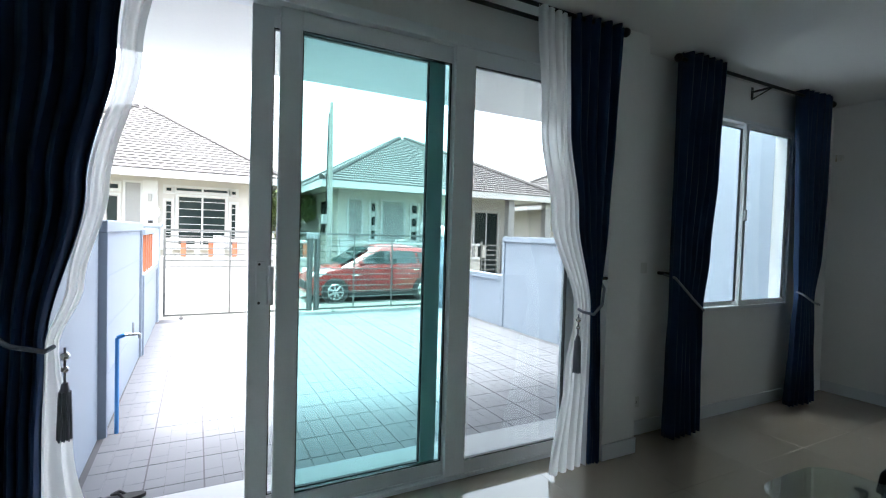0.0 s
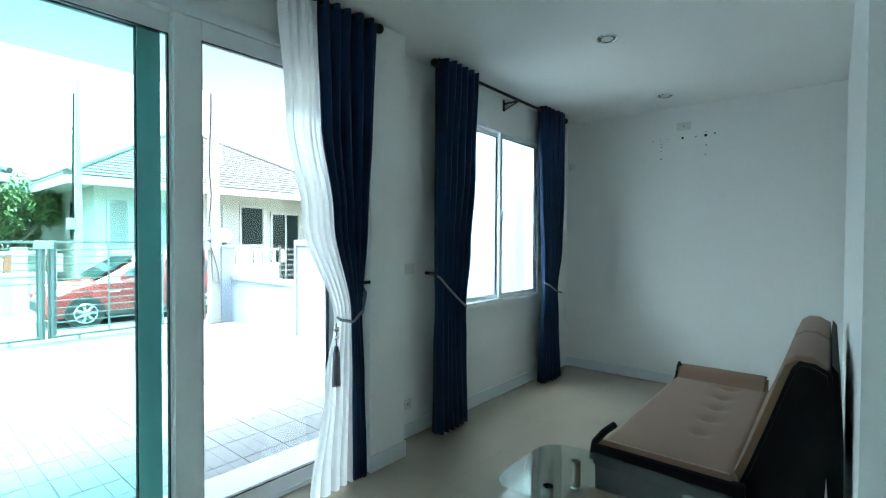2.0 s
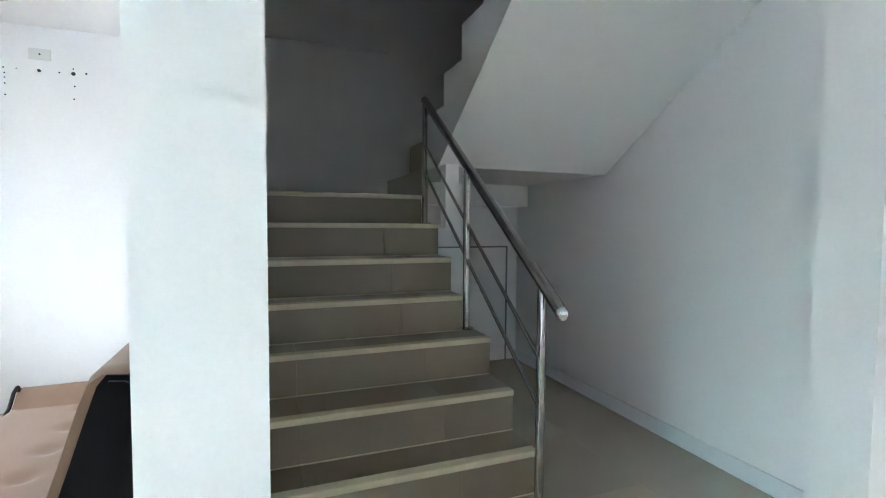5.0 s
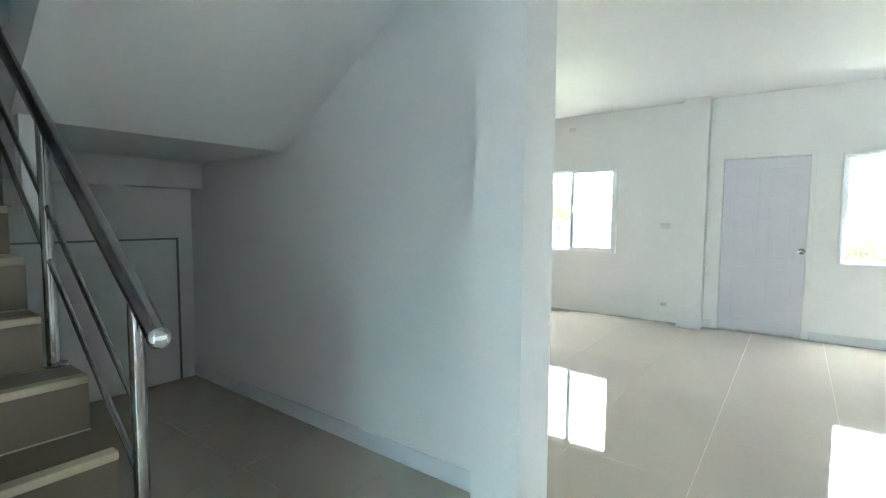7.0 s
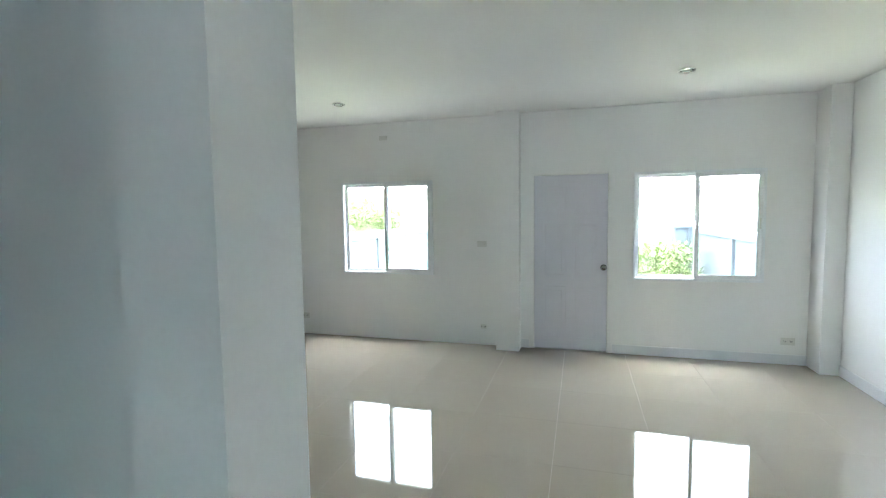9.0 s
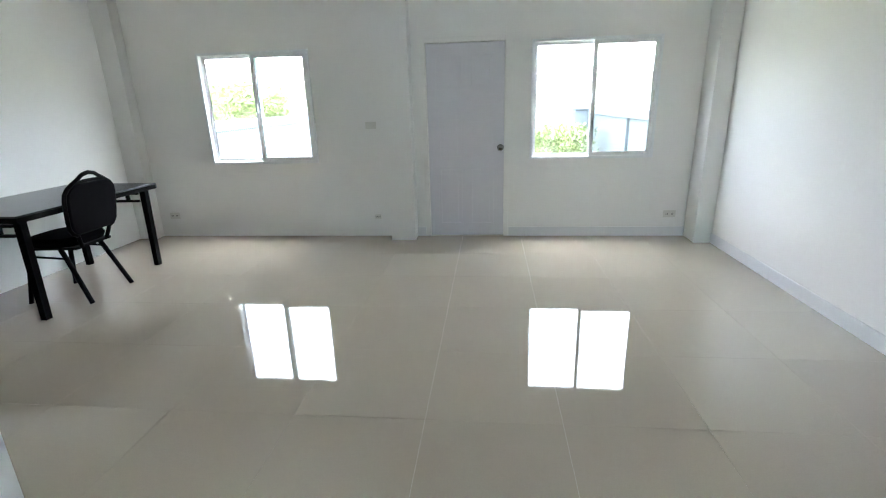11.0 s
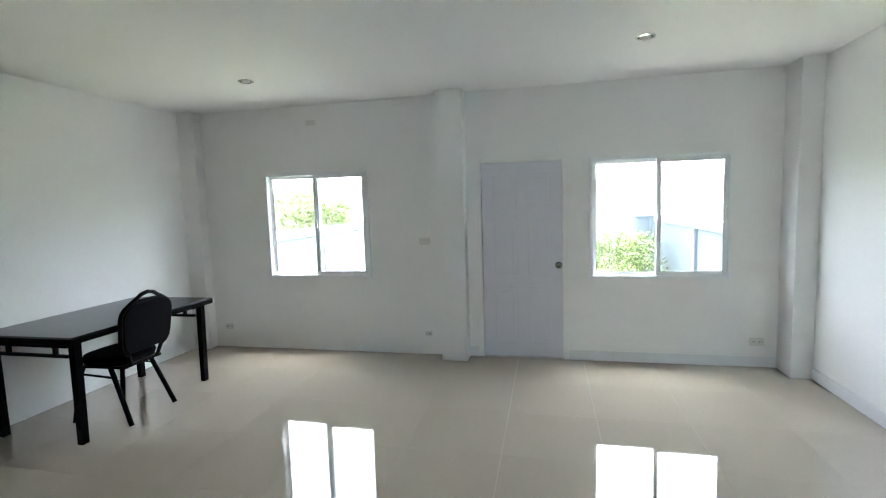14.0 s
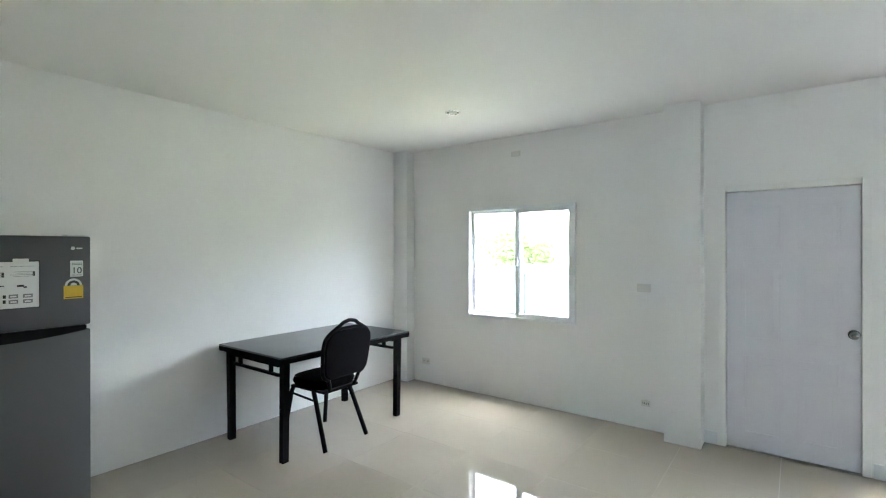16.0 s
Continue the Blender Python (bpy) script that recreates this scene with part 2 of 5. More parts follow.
SD = (0.12, 2.88, 0.0, 2.46)
W1 = (3.935, 5.285, 0.845, 2.355)
W2 = (4.02, 5.215, 0.82, 1.955)
W3 = (0.565, 1.78, 0.82, 1.96)
DR = (1.993, 2.873, 0.0, 2.008)

bm = bmesh.new()
for a, b, c, d in wall_with_holes(-T, W + T, -0.12, H + 0.3, [SD, W1]):
    box(bm, a, b, D, D + T, c, d)
structure("wall_front", bm, WALL, "white painted plaster wall with a sliding door and a window", "wall")
bm = bmesh.new()
for a, b, c, d in wall_with_holes(-T, WD + T, -0.12, H + 0.3, [W3, DR, W2]):
    box(bm, a, b, -T, 0.0, c, d)
structure("wall_back", bm, WALL, "white painted plaster wall with a door and two windows", "wall")
structure("wall_west", boxm(-T, 0, 0, D, -0.12, H + 0.3), WALL, "long plain white painted plaster wall", "wall")
structure("wall_east", boxm(W, WD + T, SW - 0.07, D, -0.12, UP), WALL, "plain white painted plaster wall behind the sofa", "wall")
structure("wall_east_dining", boxm(WD, WD + T, 0, SW - 0.07, -0.12, UP), WALL, "plain white painted plaster wall behind the table", "wall")
structure("wall_stair_living", boxm(CX0 - 0.015, W, 6.83, 7.075, 0, UP), WALL, "white partition wall between living area and staircase", "wall")
structure("wall_stair_dining", boxm(3.17, W, SW - 0.07, SW, 0, UP), WALL, "white partition wall under the stairs", "wall")
# upper stairwell walls, coloured dark so that little light bounces back down
bm = boxm(2.2, 2.32, SW - 0.07, 7.06, H + 0.2, UP)
box(bm, 2.32, CX0 - 0.015, 6.83, 7.06, H + 0.2, UP)
box(bm, 2.32, CX1, SW - 0.07, SW, H + 0.2, UP)
structure("wall_stair_upper", bm, SHADEWALL, "upper stairwell wall, grey to stand in for its shade", "wall")
structure("column_front", boxm(2.93, 3.215, 9.24, D, 0, H), WALL, "square white plastered column beside the sliding door", "column")
structure("column_stair", boxm(2.945, 3.17, 4.44, 4.705, 0, H), WALL, "square white plastered column at the end of the stair wall", "column")
structure("column_back", boxm(2.975, 3.235, 0, 0.18, 0, H), WALL, "square white plastered column beside the back door", "column")
structure("column_corner_east", boxm(5.985, WD, 0, 0.13, 0, H), WALL, "square white plastered column in the corner by the table", "column")
structure("column_corner", boxm(0, 0.165, 0, 0.266, 0, H), WALL, "square white plastered column in the corner", "column")

# ceiling with the stairwell left open, and the floor over it
bm = bmesh.new()
box(bm, -T, W, 7.06, D, H, H + 0.2)
box(bm, -T, WD, 0, SW - 0.07, H, H + 0.2)
box(bm, -T, 3.25, SW - 0.07, 7.06, H, H + 0.2)
box(bm, 3.25, 3.9, 5.82, 6.83, H, H + 0.2)
box(bm, 2.2, W + T, SW - 0.07, 7.06, UP, UP + 0.15)
structure("ceiling", bm, CEIL, "smooth white painted ceiling", "ceiling")

# floor of large polished tiles on a screed
TS = 0.60
floor = structure("floor", boxm(-T, WD + T, -T, D + T, -0.14, -0.0014), GROUT, "polished beige porcelain tile floor with fine joints", "floor")

# skirting of white tile strips
def skirting(x0, x1, y0, y1):
    structure("baseboard", boxm(x0, x1, y0, y1, 0, 0.10, bev=0.002), SKIRT, "white tile skirting along the wall", "baseboard")

skirting(3.225, W - 0.01, D - 0.01, D)
skirting(W - 0.01, W, 7.075, D - 0.01)
skirting(3.17, W, SW, SW + 0.01)
skirting(0, 0.01, 0.266, D)
skirting(0.165, DR[0] - 0.01, 0, 0.01)
skirting(DR[1] + 0.01, 2.975, 0, 0.008)
skirting(2.928, 3.225, 9.23, 9.24)
skirting(3.215, 3.225, 9.24, D - 0.01)

# ---- windows and doors ----
def sliding_window(name, a0, a1, z0, z1, y, inside, label, front_high):
    """Two-sash white aluminium sliding window in the wall plane y; inside is +1 where the room lies towards +y."""
    s = inside
    win = thing(name, label, "window", ((a0 + a1) / 2, y, z0), kind="structure")
    ox, oy, oz = (a0 + a1) / 2, y, z0
    w, h = (a1 - a0) / 2, z1 - z0
    f = 0.026
    bm = bmesh.new()
    lo, hi = sorted((-s * 0.06, s * 0.03))
    box(bm, -w, -w + f, lo, hi, 0, h, bev=0.003)
    box(bm, w - f, w, lo, hi, 0, h, bev=0.003)
    box(bm, -w + f, w - f, lo, hi, h - f, h, bev=0.003)
    box(bm, -w + f, w - f, lo, hi, 0, f, bev=0.003)
    part("window_frame", bm, ALU, win)
    far, near = ((-w + f, 0.025), (-0.025, w - f))[::1 if front_high else -1]
    for k, (b0, b1, off) in enumerate(((*far, -s * 0.035), (*near, s * 0.008))):
        q = 0.028 + 0.008 * k
        bm = bmesh.new()
        y0, y1 = off - 0.012, off + 0.012
        box(bm, b0, b0 + q, y0, y1, f, h - f, bev=0.002)
        box(bm, b1 - q, b1, y0, y1, f, h - f, bev=0.002)
        box(bm, b0 + q, b1 - q, y0, y1, f, f + q, bev=0.002)
        box(bm, b0 + q, b1 - q, y0, y1, h - f - q, h - f, bev=0.002)
        sash = part("sash", bm, ALU, win)
        bm = bmesh.new()
        g = 0.004
        i0, i1, j0, j1 = b0 + q, b1 - q, f + q, h - f - q
        for e in ((i0, i0 + g, j0, j1), (i1 - g, i1, j0, j1), (i0 + g, i1 - g, j0, j0 + g), (i0 + g, i1 - g, j1 - g, j1)):
            box(bm, e[0], e[1], off - 0.009, off + 0.009, e[2], e[3])
        part("gasket", bm, GASKET, sash, "black rubber glazing strip")
        pane = part("pane", boxm(i0 + g, i1 - g, off - 0.003, off + 0.003, j0 + g, j1 - g), CLEAR, sash)
        pane.visible_shadow = False
        if k == 1:
            lx = b0 + q / 2 if front_high else b1 - q / 2
            bm = boxm(lx - 0.012, lx + 0.012, off, off + s * 0.03, h * 0.47, h * 0.47 + 0.09, bev=0.004)
            box(bm, lx - 0.02, lx + 0.006, off + s * 0.02, off + s * 0.035, h * 0.47 + 0.03, h * 0.47 + 0.055, bev=0.003)
            part("latch", bm, ALU, sash, "small white crescent latch")
            ex = b1 - q / 2 if front_high else b0 + q / 2
            part("finger_pull", boxm(ex - 0.007, ex + 0.007, *sorted((off + s * 0.011, off + s * 0.017)), h * 0.47, h * 0.47 + 0.11, bev=0.002), PLAST, sash, "white recessed finger pull")
    # plaster reveal outside the frame
    part("window_sill", boxm(-w - 0.03, w + 0.03, *sorted((-s * 0.16, -s * 0.08)), -0.03, 0.0), FENCE, win)
    return win

sliding_window("window_1", *W1, D, -1, "white aluminium sliding window between navy curtains", True)
sliding_window("window_2", *W2, 0.0, 1, "white aluminium sliding window with clear panes over the dining area", False)
sliding_window("window_3", *W3, 0.0, 1, "white aluminium sliding window with clear panes beside the back door", False)

def glazed_panel(parent, x0, x1, y, z0, z1, stile, last, glassmat, name):
    """Glazed leaf with a stile at x0, another (last) at x1, and two rails."""
    bm = bmesh.new()
    a, b = y - 0.017, y + 0.017
    box(bm, x0, x0 + stile, a, b, z0, z1, bev=0.003)
    box(bm, x1 - last, x1, a, b, z0, z1, bev=0.003)
    box(bm, x0 + stile, x1 - last, a, b, z0, z0 + 0.075, bev=0.003)
    box(bm, x0 + stile, x1 - last, a, b, z1 - 0.088, z1, bev=0.003)
    p = part(name, bm, ALU, parent)
    i0, i1, j0, j1, g = x0 + stile, x1 - last, z0 + 0.075, z1 - 0.088, 0.006
    bm = bmesh.new()
    for e in ((i0, i0 + g, j0, j1), (i1 - g, i1, j0, j1), (i0 + g, i1 - g, j0, j0 + g), (i0 + g, i1 - g, j1 - g, j1)):
        box(bm, e[0], e[1], y - 0.011, y + 0.011, e[2], e[3])
    part("gasket", bm, GASKET, p, "black rubber glazing strip")
    pane = part("pane", boxm(i0 + g, i1 - g, y - 0.003, y + 0.003, j0 + g, j1 - g), glassmat, p)
    pane.visible_shadow = False
    return p

sd = thing("door_1", "wide white aluminium sliding door, one third slid open", "sliding door", (0, 0, 0), kind="structure")
x0, x1, _, z1 = SD
y0, y1 = D - 0.02, D + 0.115
bm = bmesh.new()
box(bm, x0, x0 + 0.05, y0, y1, 0.0, z1, bev=0.003)
box(bm, x1 - 0.05, x1, y0, y1, 0.0, z1, bev=0.003)
box(bm, x0 + 0.05, x1 - 0.05, y0, y1, z1 - 0.06, z1, bev=0.003)
box(bm, x0 + 0.05, x1 - 0.05, y0, y1, 0.0, 0.025, bev=0.003)
for k in (0.007, 0.044, 0.081):
    box(bm, x0 + 0.05, x1 - 0.05, D + k - 0.003, D + k + 0.003, 0.025, 0.037)
part("door_frame", bm, ALU, sd)
glazed_panel(sd, 1.927, 2.83, D + 0.007, 0.022, z1 - 0.061, 0.122, 0.06, DOORCLEAR, "door_panel")
glazed_panel(sd, 1.025, 1.965, D + 0.044, 0.026, z1 - 0.061, 0.100, 0.042, TINT, "door_panel")
pb = glazed_panel(sd, 0.907, 1.90, D + 0.081, 0.026, z1 - 0.061, 0.094, 0.094, FAINT, "door_panel")
bm = boxm(0.938, 0.988, D + 0.051, D + 0.064, 1.015, 1.225, bev=0.005)
box(bm, 0.990, 1.014, D + 0.030, D + 0.064, 1.02, 1.20, bev=0.005)
part("handle", bm, ALU, pb, "white flush pull handle")
bm = bmesh.new()
for z in (1.03, 1.21):
    tube(bm, (0.952, D + 0.048, z), (0.952, D + 0.052, z), 0.006)
part("screw", bm, GASKET, pb)

dr = thing("door_2", "closed white six-panel door with a steel knob", "door", (0, 0, 0), kind="structure")
a0, a1, _, z1 = DR
bm = bmesh.new()
box(bm, a0, a0 + 0.045, -0.10, 0.012, 0, z1, bev=0.003)
box(bm, a1 - 0.045, a1, -0.10, 0.012, 0, z1, bev=0.003)
box(bm, a0 + 0.045, a1 - 0.045, -0.10, 0.012, z1 - 0.045, z1, bev=0.003)
part("door_frame", bm, WALL, dr)
part("door_stop", boxm(a0 + 0.03, a1 - 0.03, -0.075, -0.052, 0, z1 - 0.03), WALL, dr)
l0, l1 = a0 + 0.049, a1 - 0.049
bm = boxm(l0, l1, -0.050, -0.016, 0.008, z1 - 0.049)
# raised fields with mouldings, two columns of three
mid = (l0 + l1) / 2
for c0, c1 in ((l0 + 0.105, mid - 0.045), (mid + 0.045, l1 - 0.105)):
    for z0, zz in ((0.13, 0.72), (0.84, 1.42), (1.52, 1.84)):
        for e in ((c0, c0 + 0.018, z0, zz), (c1 - 0.018, c1, z0, zz), (c0 + 0.018, c1 - 0.018, z0, z0 + 0.018), (c0 + 0.018, c1 - 0.018, zz - 0.018, zz)):
            box(bm, e[0], e[1], -0.018, -0.012, e[2], e[3], bev=0.002)
        box(bm, c0 + 0.045, c1 - 0.045, -0.018, -0.0125, z0 + 0.045, zz - 0.045, bev=0.002)
leaf = part("door_leaf", bm, DOORP, dr)
bm = tubem((2.078, -0.016, 0.943), (2.078, -0.004, 0.943), 0.034, seg=20)
tube(bm, (2.078, -0.004, 0.943), (2.078, 0.02, 0.943), 0.013, seg=14)
k = ballm((2.078, 0.038, 0.943), 0.028, 1, 0.8, 1)
tmp = bpy.data.meshes.new("knob_tmp"); k.to_mesh(tmp); k.free(); bm.from_mesh(tmp); bpy.data.meshes.remove(tmp)
part("door_handle", bm, STEEL, dr, "round satin steel knob", smooth=True)

# ---- staircase ----
RISE, RUN, SX, SY0, SY1 = 0.19, 0.2, 3.37, 5.77, 6.83
stair = thing("staircase", "brown tiled staircase with cream nosings and a steel handrail", "staircase", (0, 0, 0), kind="structure")
NX = [3.37, 3.572, 3.775, 4.015, 4.20, 4.365, 4.58]
for i in range(7):
    xa = NX[i]
    xb = NX[i + 1] if i < 6 else 4.905
    ya = SY0 if i < 4 else SY0 + 0.075
    z = RISE * (i + 1)
    s = part("step", boxm(xa + 0.012, W if i == 6 else xb + 0.012, ya, SY1, z - RISE if i else 0.0, z - 0.012), STAIR, stair)
    # facing tiles on riser and tread, and a rounded nosing strip
    ys = [ya, ya + 0.34, ya + 0.94, SY1]
    for k in range(3):
        part("riser_tile", boxm(xa + 0.004, xa + 0.012, ys[k] + 0.001, ys[k + 1] - 0.001, z - RISE + (0.0055 if i else 0), z - 0.014), STAIR, s)
        part("tread_tile", boxm(xa + 0.045, xb + 0.003, ys[k] + 0.001, ys[k + 1] - 0.001, z - 0.012, z), STAIR, s)
    if i:
        part("joint", boxm(xa + 0.001, xa + 0.012, ya, SY1, z - RISE + 0.0005, z - RISE + 0.005), NOSE, s, "pale grout line")
    part("nosing", boxm(xa - 0.006, xa + 0.044, ya, SY1, z - 0.026, z + 0.002, bev=0.006), NOSE, s)
# landing with two turning steps, the second flight and its soffit
land = part("landing", boxm(4.92, W, SY0 + 0.075, SY1, RISE * 7, RISE * 8 - 0.012), STAIR, stair)
part("nosing", boxm(4.905, 4.955, SY0 + 0.075, SY1, RISE * 8 - 0.026, RISE * 8 + 0.002, bev=0.006), NOSE, land)
part("tread_tile", boxm(4.956, W, SY0 + 0.075, SY1, RISE * 8 - 0.012, RISE * 8), STAIR, land)
FX = 4.62
prof = [(W, 1.52), (W, 1.71), (5.3, 1.71), (5.3, 1.90), (4.94, 1.90), (4.94, 2.05), (4.62, 2.05)]
x, z = 4.62, 2.05
for k in range(7):
    z += 0.19
    prof.append((x, z)); x -= 0.27
    prof.append((x, z))
prof += [(x, z - 0.28)]
prof += [(3.0, 2.862), (4.712, 1.695), (W, 1.695)]
bm = prism(bmesh.new(), prof[1:], SW, 5.80, "y")
part("flight", bm, CEIL, stair, "white plastered upper flight with stepped edge")
part("beam", boxm(W - 0.04, W, 5.80, SY1, 2.80, 3.05), CEIL, stair)
part("beam", boxm(5.79, W, SW, 5.80, 1.50, 1.695), CEIL, stair)
part("beam", boxm(4.58, 4.66, 5.715, 5.80, 1.305, 1.694), CEIL, stair)
part("winder_tile", boxm(4.97, W, 5.801, 5.809, RISE * 8 + 0.004, 1.705), STAIR, stair, "brown tile on the turning step")
part("winder_tile", boxm(4.945, 5.30, 5.801, 5.809, 1.707, 1.895), STAIR, stair, "brown tile on the turning step")
# under-stair hatch set in a thin frame
bm = bmesh.new()
box(bm, W - 0.016, W, 4.612, 4.625, 0, 1.122); box(bm, W - 0.016, W, 4.625, 5.66, 1.109, 1.122)
part("hatch_frame", bm, SHUTTER, stair, "thin grey hatch frame")
part("hatch_door", boxm(W - 0.011, W, 4.628, 5.66, 0.01, 1.106), WALL, stair, "white hatch door under the stairs")

# steel balustrade
rail = thing("handrail", "polished stainless steel handrail with slanted bars on the stairs", "handrail", (0, 0, 0))
RY = 5.81
def along(x, z_at, x_at):
    return z_at + (x - x_at) * 0.81
for x, zb, zt in ((3.49, 0.19, 1.075), (4.235, 0.76, 1.63), (4.945, 1.33, 2.15)):
    bm = tubem((x, RY, zb), (x, RY, zt), 0.019, seg=16)
    tube(bm, (x, RY, zb), (x, RY, zb + 0.008), 0.042, seg=18)
    part("post", bm, STEEL, rail, smooth=True)
bm = tubem((3.355, RY, 1.003), (4.96, RY, 2.165), 0.025, seg=16)
part("grab_bar", bm, STEEL, rail, smooth=True)
part("end_cap", ballm((3.355, RY, 1.003), 0.027), CHROME, rail, smooth=True)
for za, zb in ((0.595, 1.69), (0.79, 1.87)):
    part("bar", tubem((3.495, RY, za), (4.96, RY, zb), 0.009, seg=10), STEEL, rail, smooth=True)

# ---- curtains ----
def interp(keys, z):
    for (za, *a), (zb, *b) in zip(keys, keys[1:]):
        if za >= z >= zb:
            f = (za - z) / (za - zb)
            f = f * f * (3 - 2 * f)
            return [p + (q - p) * f for p, q in zip(a, b)]
    return list(keys[-1][1:])


def drape(keys, y, amp, folds, seed, nu=72, nv=60):
    """Pleated cloth: keys are rows of height, one edge, the other edge and fold depth, from top to hem."""
    rng = random.Random(seed)
    ph = [rng.uniform(0, 6.28) for _ in range(4)]
    bm = bmesh.new()
    top, hem = keys[0][0], keys[-1][0]
    grid = []
    for j in range(nv + 1):
        z = top + (hem - top) * j / nv
        a, b, k = interp(keys, z)
        row = []
        for i in range(nu + 1):
            u = i / nu
            wob = 0.010 * math.sin(5 * u + 2.2 * z + ph[0]) + 0.006 * math.sin(11 * u - 3 * z + ph[1])
            s = u * folds * 2 * math.pi + 0.5 * math.sin(1.7 * z + ph[2]) + 0.35 * math.sin(9 * u + ph[3])
            d = amp * k * (math.sin(s) + 0.25 * math.sin(2 * s + ph[1])) + wob * k
            uu = u + 0.16 / folds * math.cos(s) * 0.5
            row.append(bm.verts.new((a + (b - a) * uu, y + d, z + 0.004 * math.sin(s) * (j == nv))))
        grid.append(row)
    for j in range(nv):
        for i in range(nu):
            bm.faces.new((grid[j][i], grid[j][i + 1], grid[j + 1][i + 1], grid[j + 1][i]))
    return bm


def curtain_thing(name, label, keys, y, amp, folds, seed, material, group="curtains", thick=0.004):
    ob = thing(name, label, "curtain", group=group)
    c = part("cloth", drape(keys, y, amp, folds, seed), material, ob, smooth=True)
    if thick:
        md = c.modifiers.new("thickness", 'SOLIDIFY'); md.thickness = thick
    return ob


def tieback(curtain, pts, radius=0.008):
    cu = bpy.data.curves.new("tieback", 'CURVE')
    cu.dimensions, cu.bevel_depth, cu.bevel_resolution = '3D', radius, 3
    sp = cu.splines.new('NURBS'); sp.use_endpoint_u = True; sp.order_u = 3
    sp.points.add(len(pts) - 1)
    for p, q in zip(sp.points, pts):
        p.co = (*q, 1)
    o = new("tieback", cu)
    cu.materials.append(CORD)
    o.parent = curtain
    o["label"] = "twisted grey rope tieback"
    return o


def tassel(parent, x, y, z, drop):
    bm = tubem((x, y, z), (x, y, z - 0.12), 0.004, seg=8)
    part("tassel_cord", bm, CORD, parent)
    bm = bmesh.new()
    bmesh.ops.create_uvsphere(bm, u_segments=14, v_segments=8, radius=0.015, matrix=Matrix.Translation((x, y, z - 0.03)))
    bmesh.ops.create_uvsphere(bm, u_segments=14, v_segments=8, radius=0.012, matrix=Matrix.Translation((x, y, z - 0.075)))
    part("bead", bm, CHROME, parent, "clear bead on the tassel", smooth=True)
    bm = tubem((x, y, z - 0.12), (x, y, z - 0.16), 0.009, seg=14, r2=0.017)
    for i in range(26):
        a = i / 26 * 6.283
        r = 0.0135 + 0.004 * (i % 2)
        tube(bm, (x + r * 0.9 * math.cos(a), y + r * 0.9 * math.sin(a), z - 0.15), (x + 1.15 * r * math.cos(a), y + 1.15 * r * math.sin(a), z - drop - 0.004 * (i % 3)), 0.003, seg=5)
    part("tassel", bm, CORD, parent, "grey thread tassel", smooth=True)


CYF = 9.22
c = curtain_thing("curtain", "navy blackout curtain tied back beside the sliding door",
                  [(2.64, 2.54, 2.945, 1.0), (2.0, 2.555, 2.935, 0.9), (1.5, 2.63, 2.905, 0.75), (0.95, 2.755, 2.845, 0.5), (0.6, 2.765, 2.86, 0.6), (0.03, 2.775, 2.875, 0.7)],
                  CYF, 0.034, 5.5, 3, NAVY)
# added navy strip that stands in for the shaded side of the column
shade_strip = part("cloth", drape([(2.60, 2.80, 2.922, 1.0), (1.3, 2.81, 2.92, 0.9), (0.03, 2.815, 2.915, 1.0)], CYF + 0.10, 0.014, 2, 17), NAVY, c, smooth=True)
shade_strip.modifiers.new("thickness", 'SOLIDIFY').thickness = 0.004
tieback(c, [(2.868, 9.25, 1.125), (2.86, 9.20, 1.08), (2.80, 9.155, 0.99), (2.72, 9.14, 0.94), (2.655, 9.16, 0.955), (2.66, 9.2, 0.965)])
part("hook", tubem((2.865, 9.25, 1.135), (2.93, 9.25, 1.135), 0.010), ROD, c, "dark knob hook", smooth=True)
s = curtain_thing("sheer_curtain", "white voile curtain gathered at the tieback beside the sliding door",
                  [(2.62, 2.30, 2.54, 1.0), (2.0, 2.36, 2.555, 1.0), (1.5, 2.455, 2.63, 0.8), (0.95, 2.65, 2.755, 0.5), (0.6, 2.58, 2.765, 0.8), (0.02, 2.475, 2.775, 1.1)],
                  CYF - 0.01, 0.016, 4.6, 5, SHEER, thick=0)
tassel(s, 2.61, 9.145, 0.945, 0.325)
c = curtain_thing("curtain", "navy blackout curtain tied back beside the open door",
                  [(2.60, 0.0, 0.50, 1.0), (2.0, 0.0, 0.44, 0.9), (1.5, 0.0, 0.35, 0.8), (0.95, 0.03, 0.24, 0.5), (0.6, 0.02, 0.225, 0.6), (0.03, 0.0, 0.225, 0.8)],
                  CYF, 0.035, 6.5, 7, NAVY)
tieback(c, [(0.02, 9.235, 1.14), (0.06, 9.16, 1.05), (0.16, 9.14, 0.97), (0.25, 9.14, 0.945), (0.27, 9.17, 0.955)])
s = curtain_thing("sheer_curtain", "white voile curtain gathered at the tieback beside the open door",
                  [(2.60, 0.50, 0.62, 1.0), (2.0, 0.44, 0.51, 0.9), (1.5, 0.35, 0.415, 0.7), (1.16, 0.295, 0.345, 0.6), (0.95, 0.235, 0.275, 0.5), (0.6, 0.225, 0.315, 0.8), (0.02, 0.225, 0.42, 1.1)],
                  CYF - 0.01, 0.012, 2.2, 9, SHEER, thick=0)
tassel(s, 0.305, 9.14, 0.955, 0.31)
CYW = 9.275
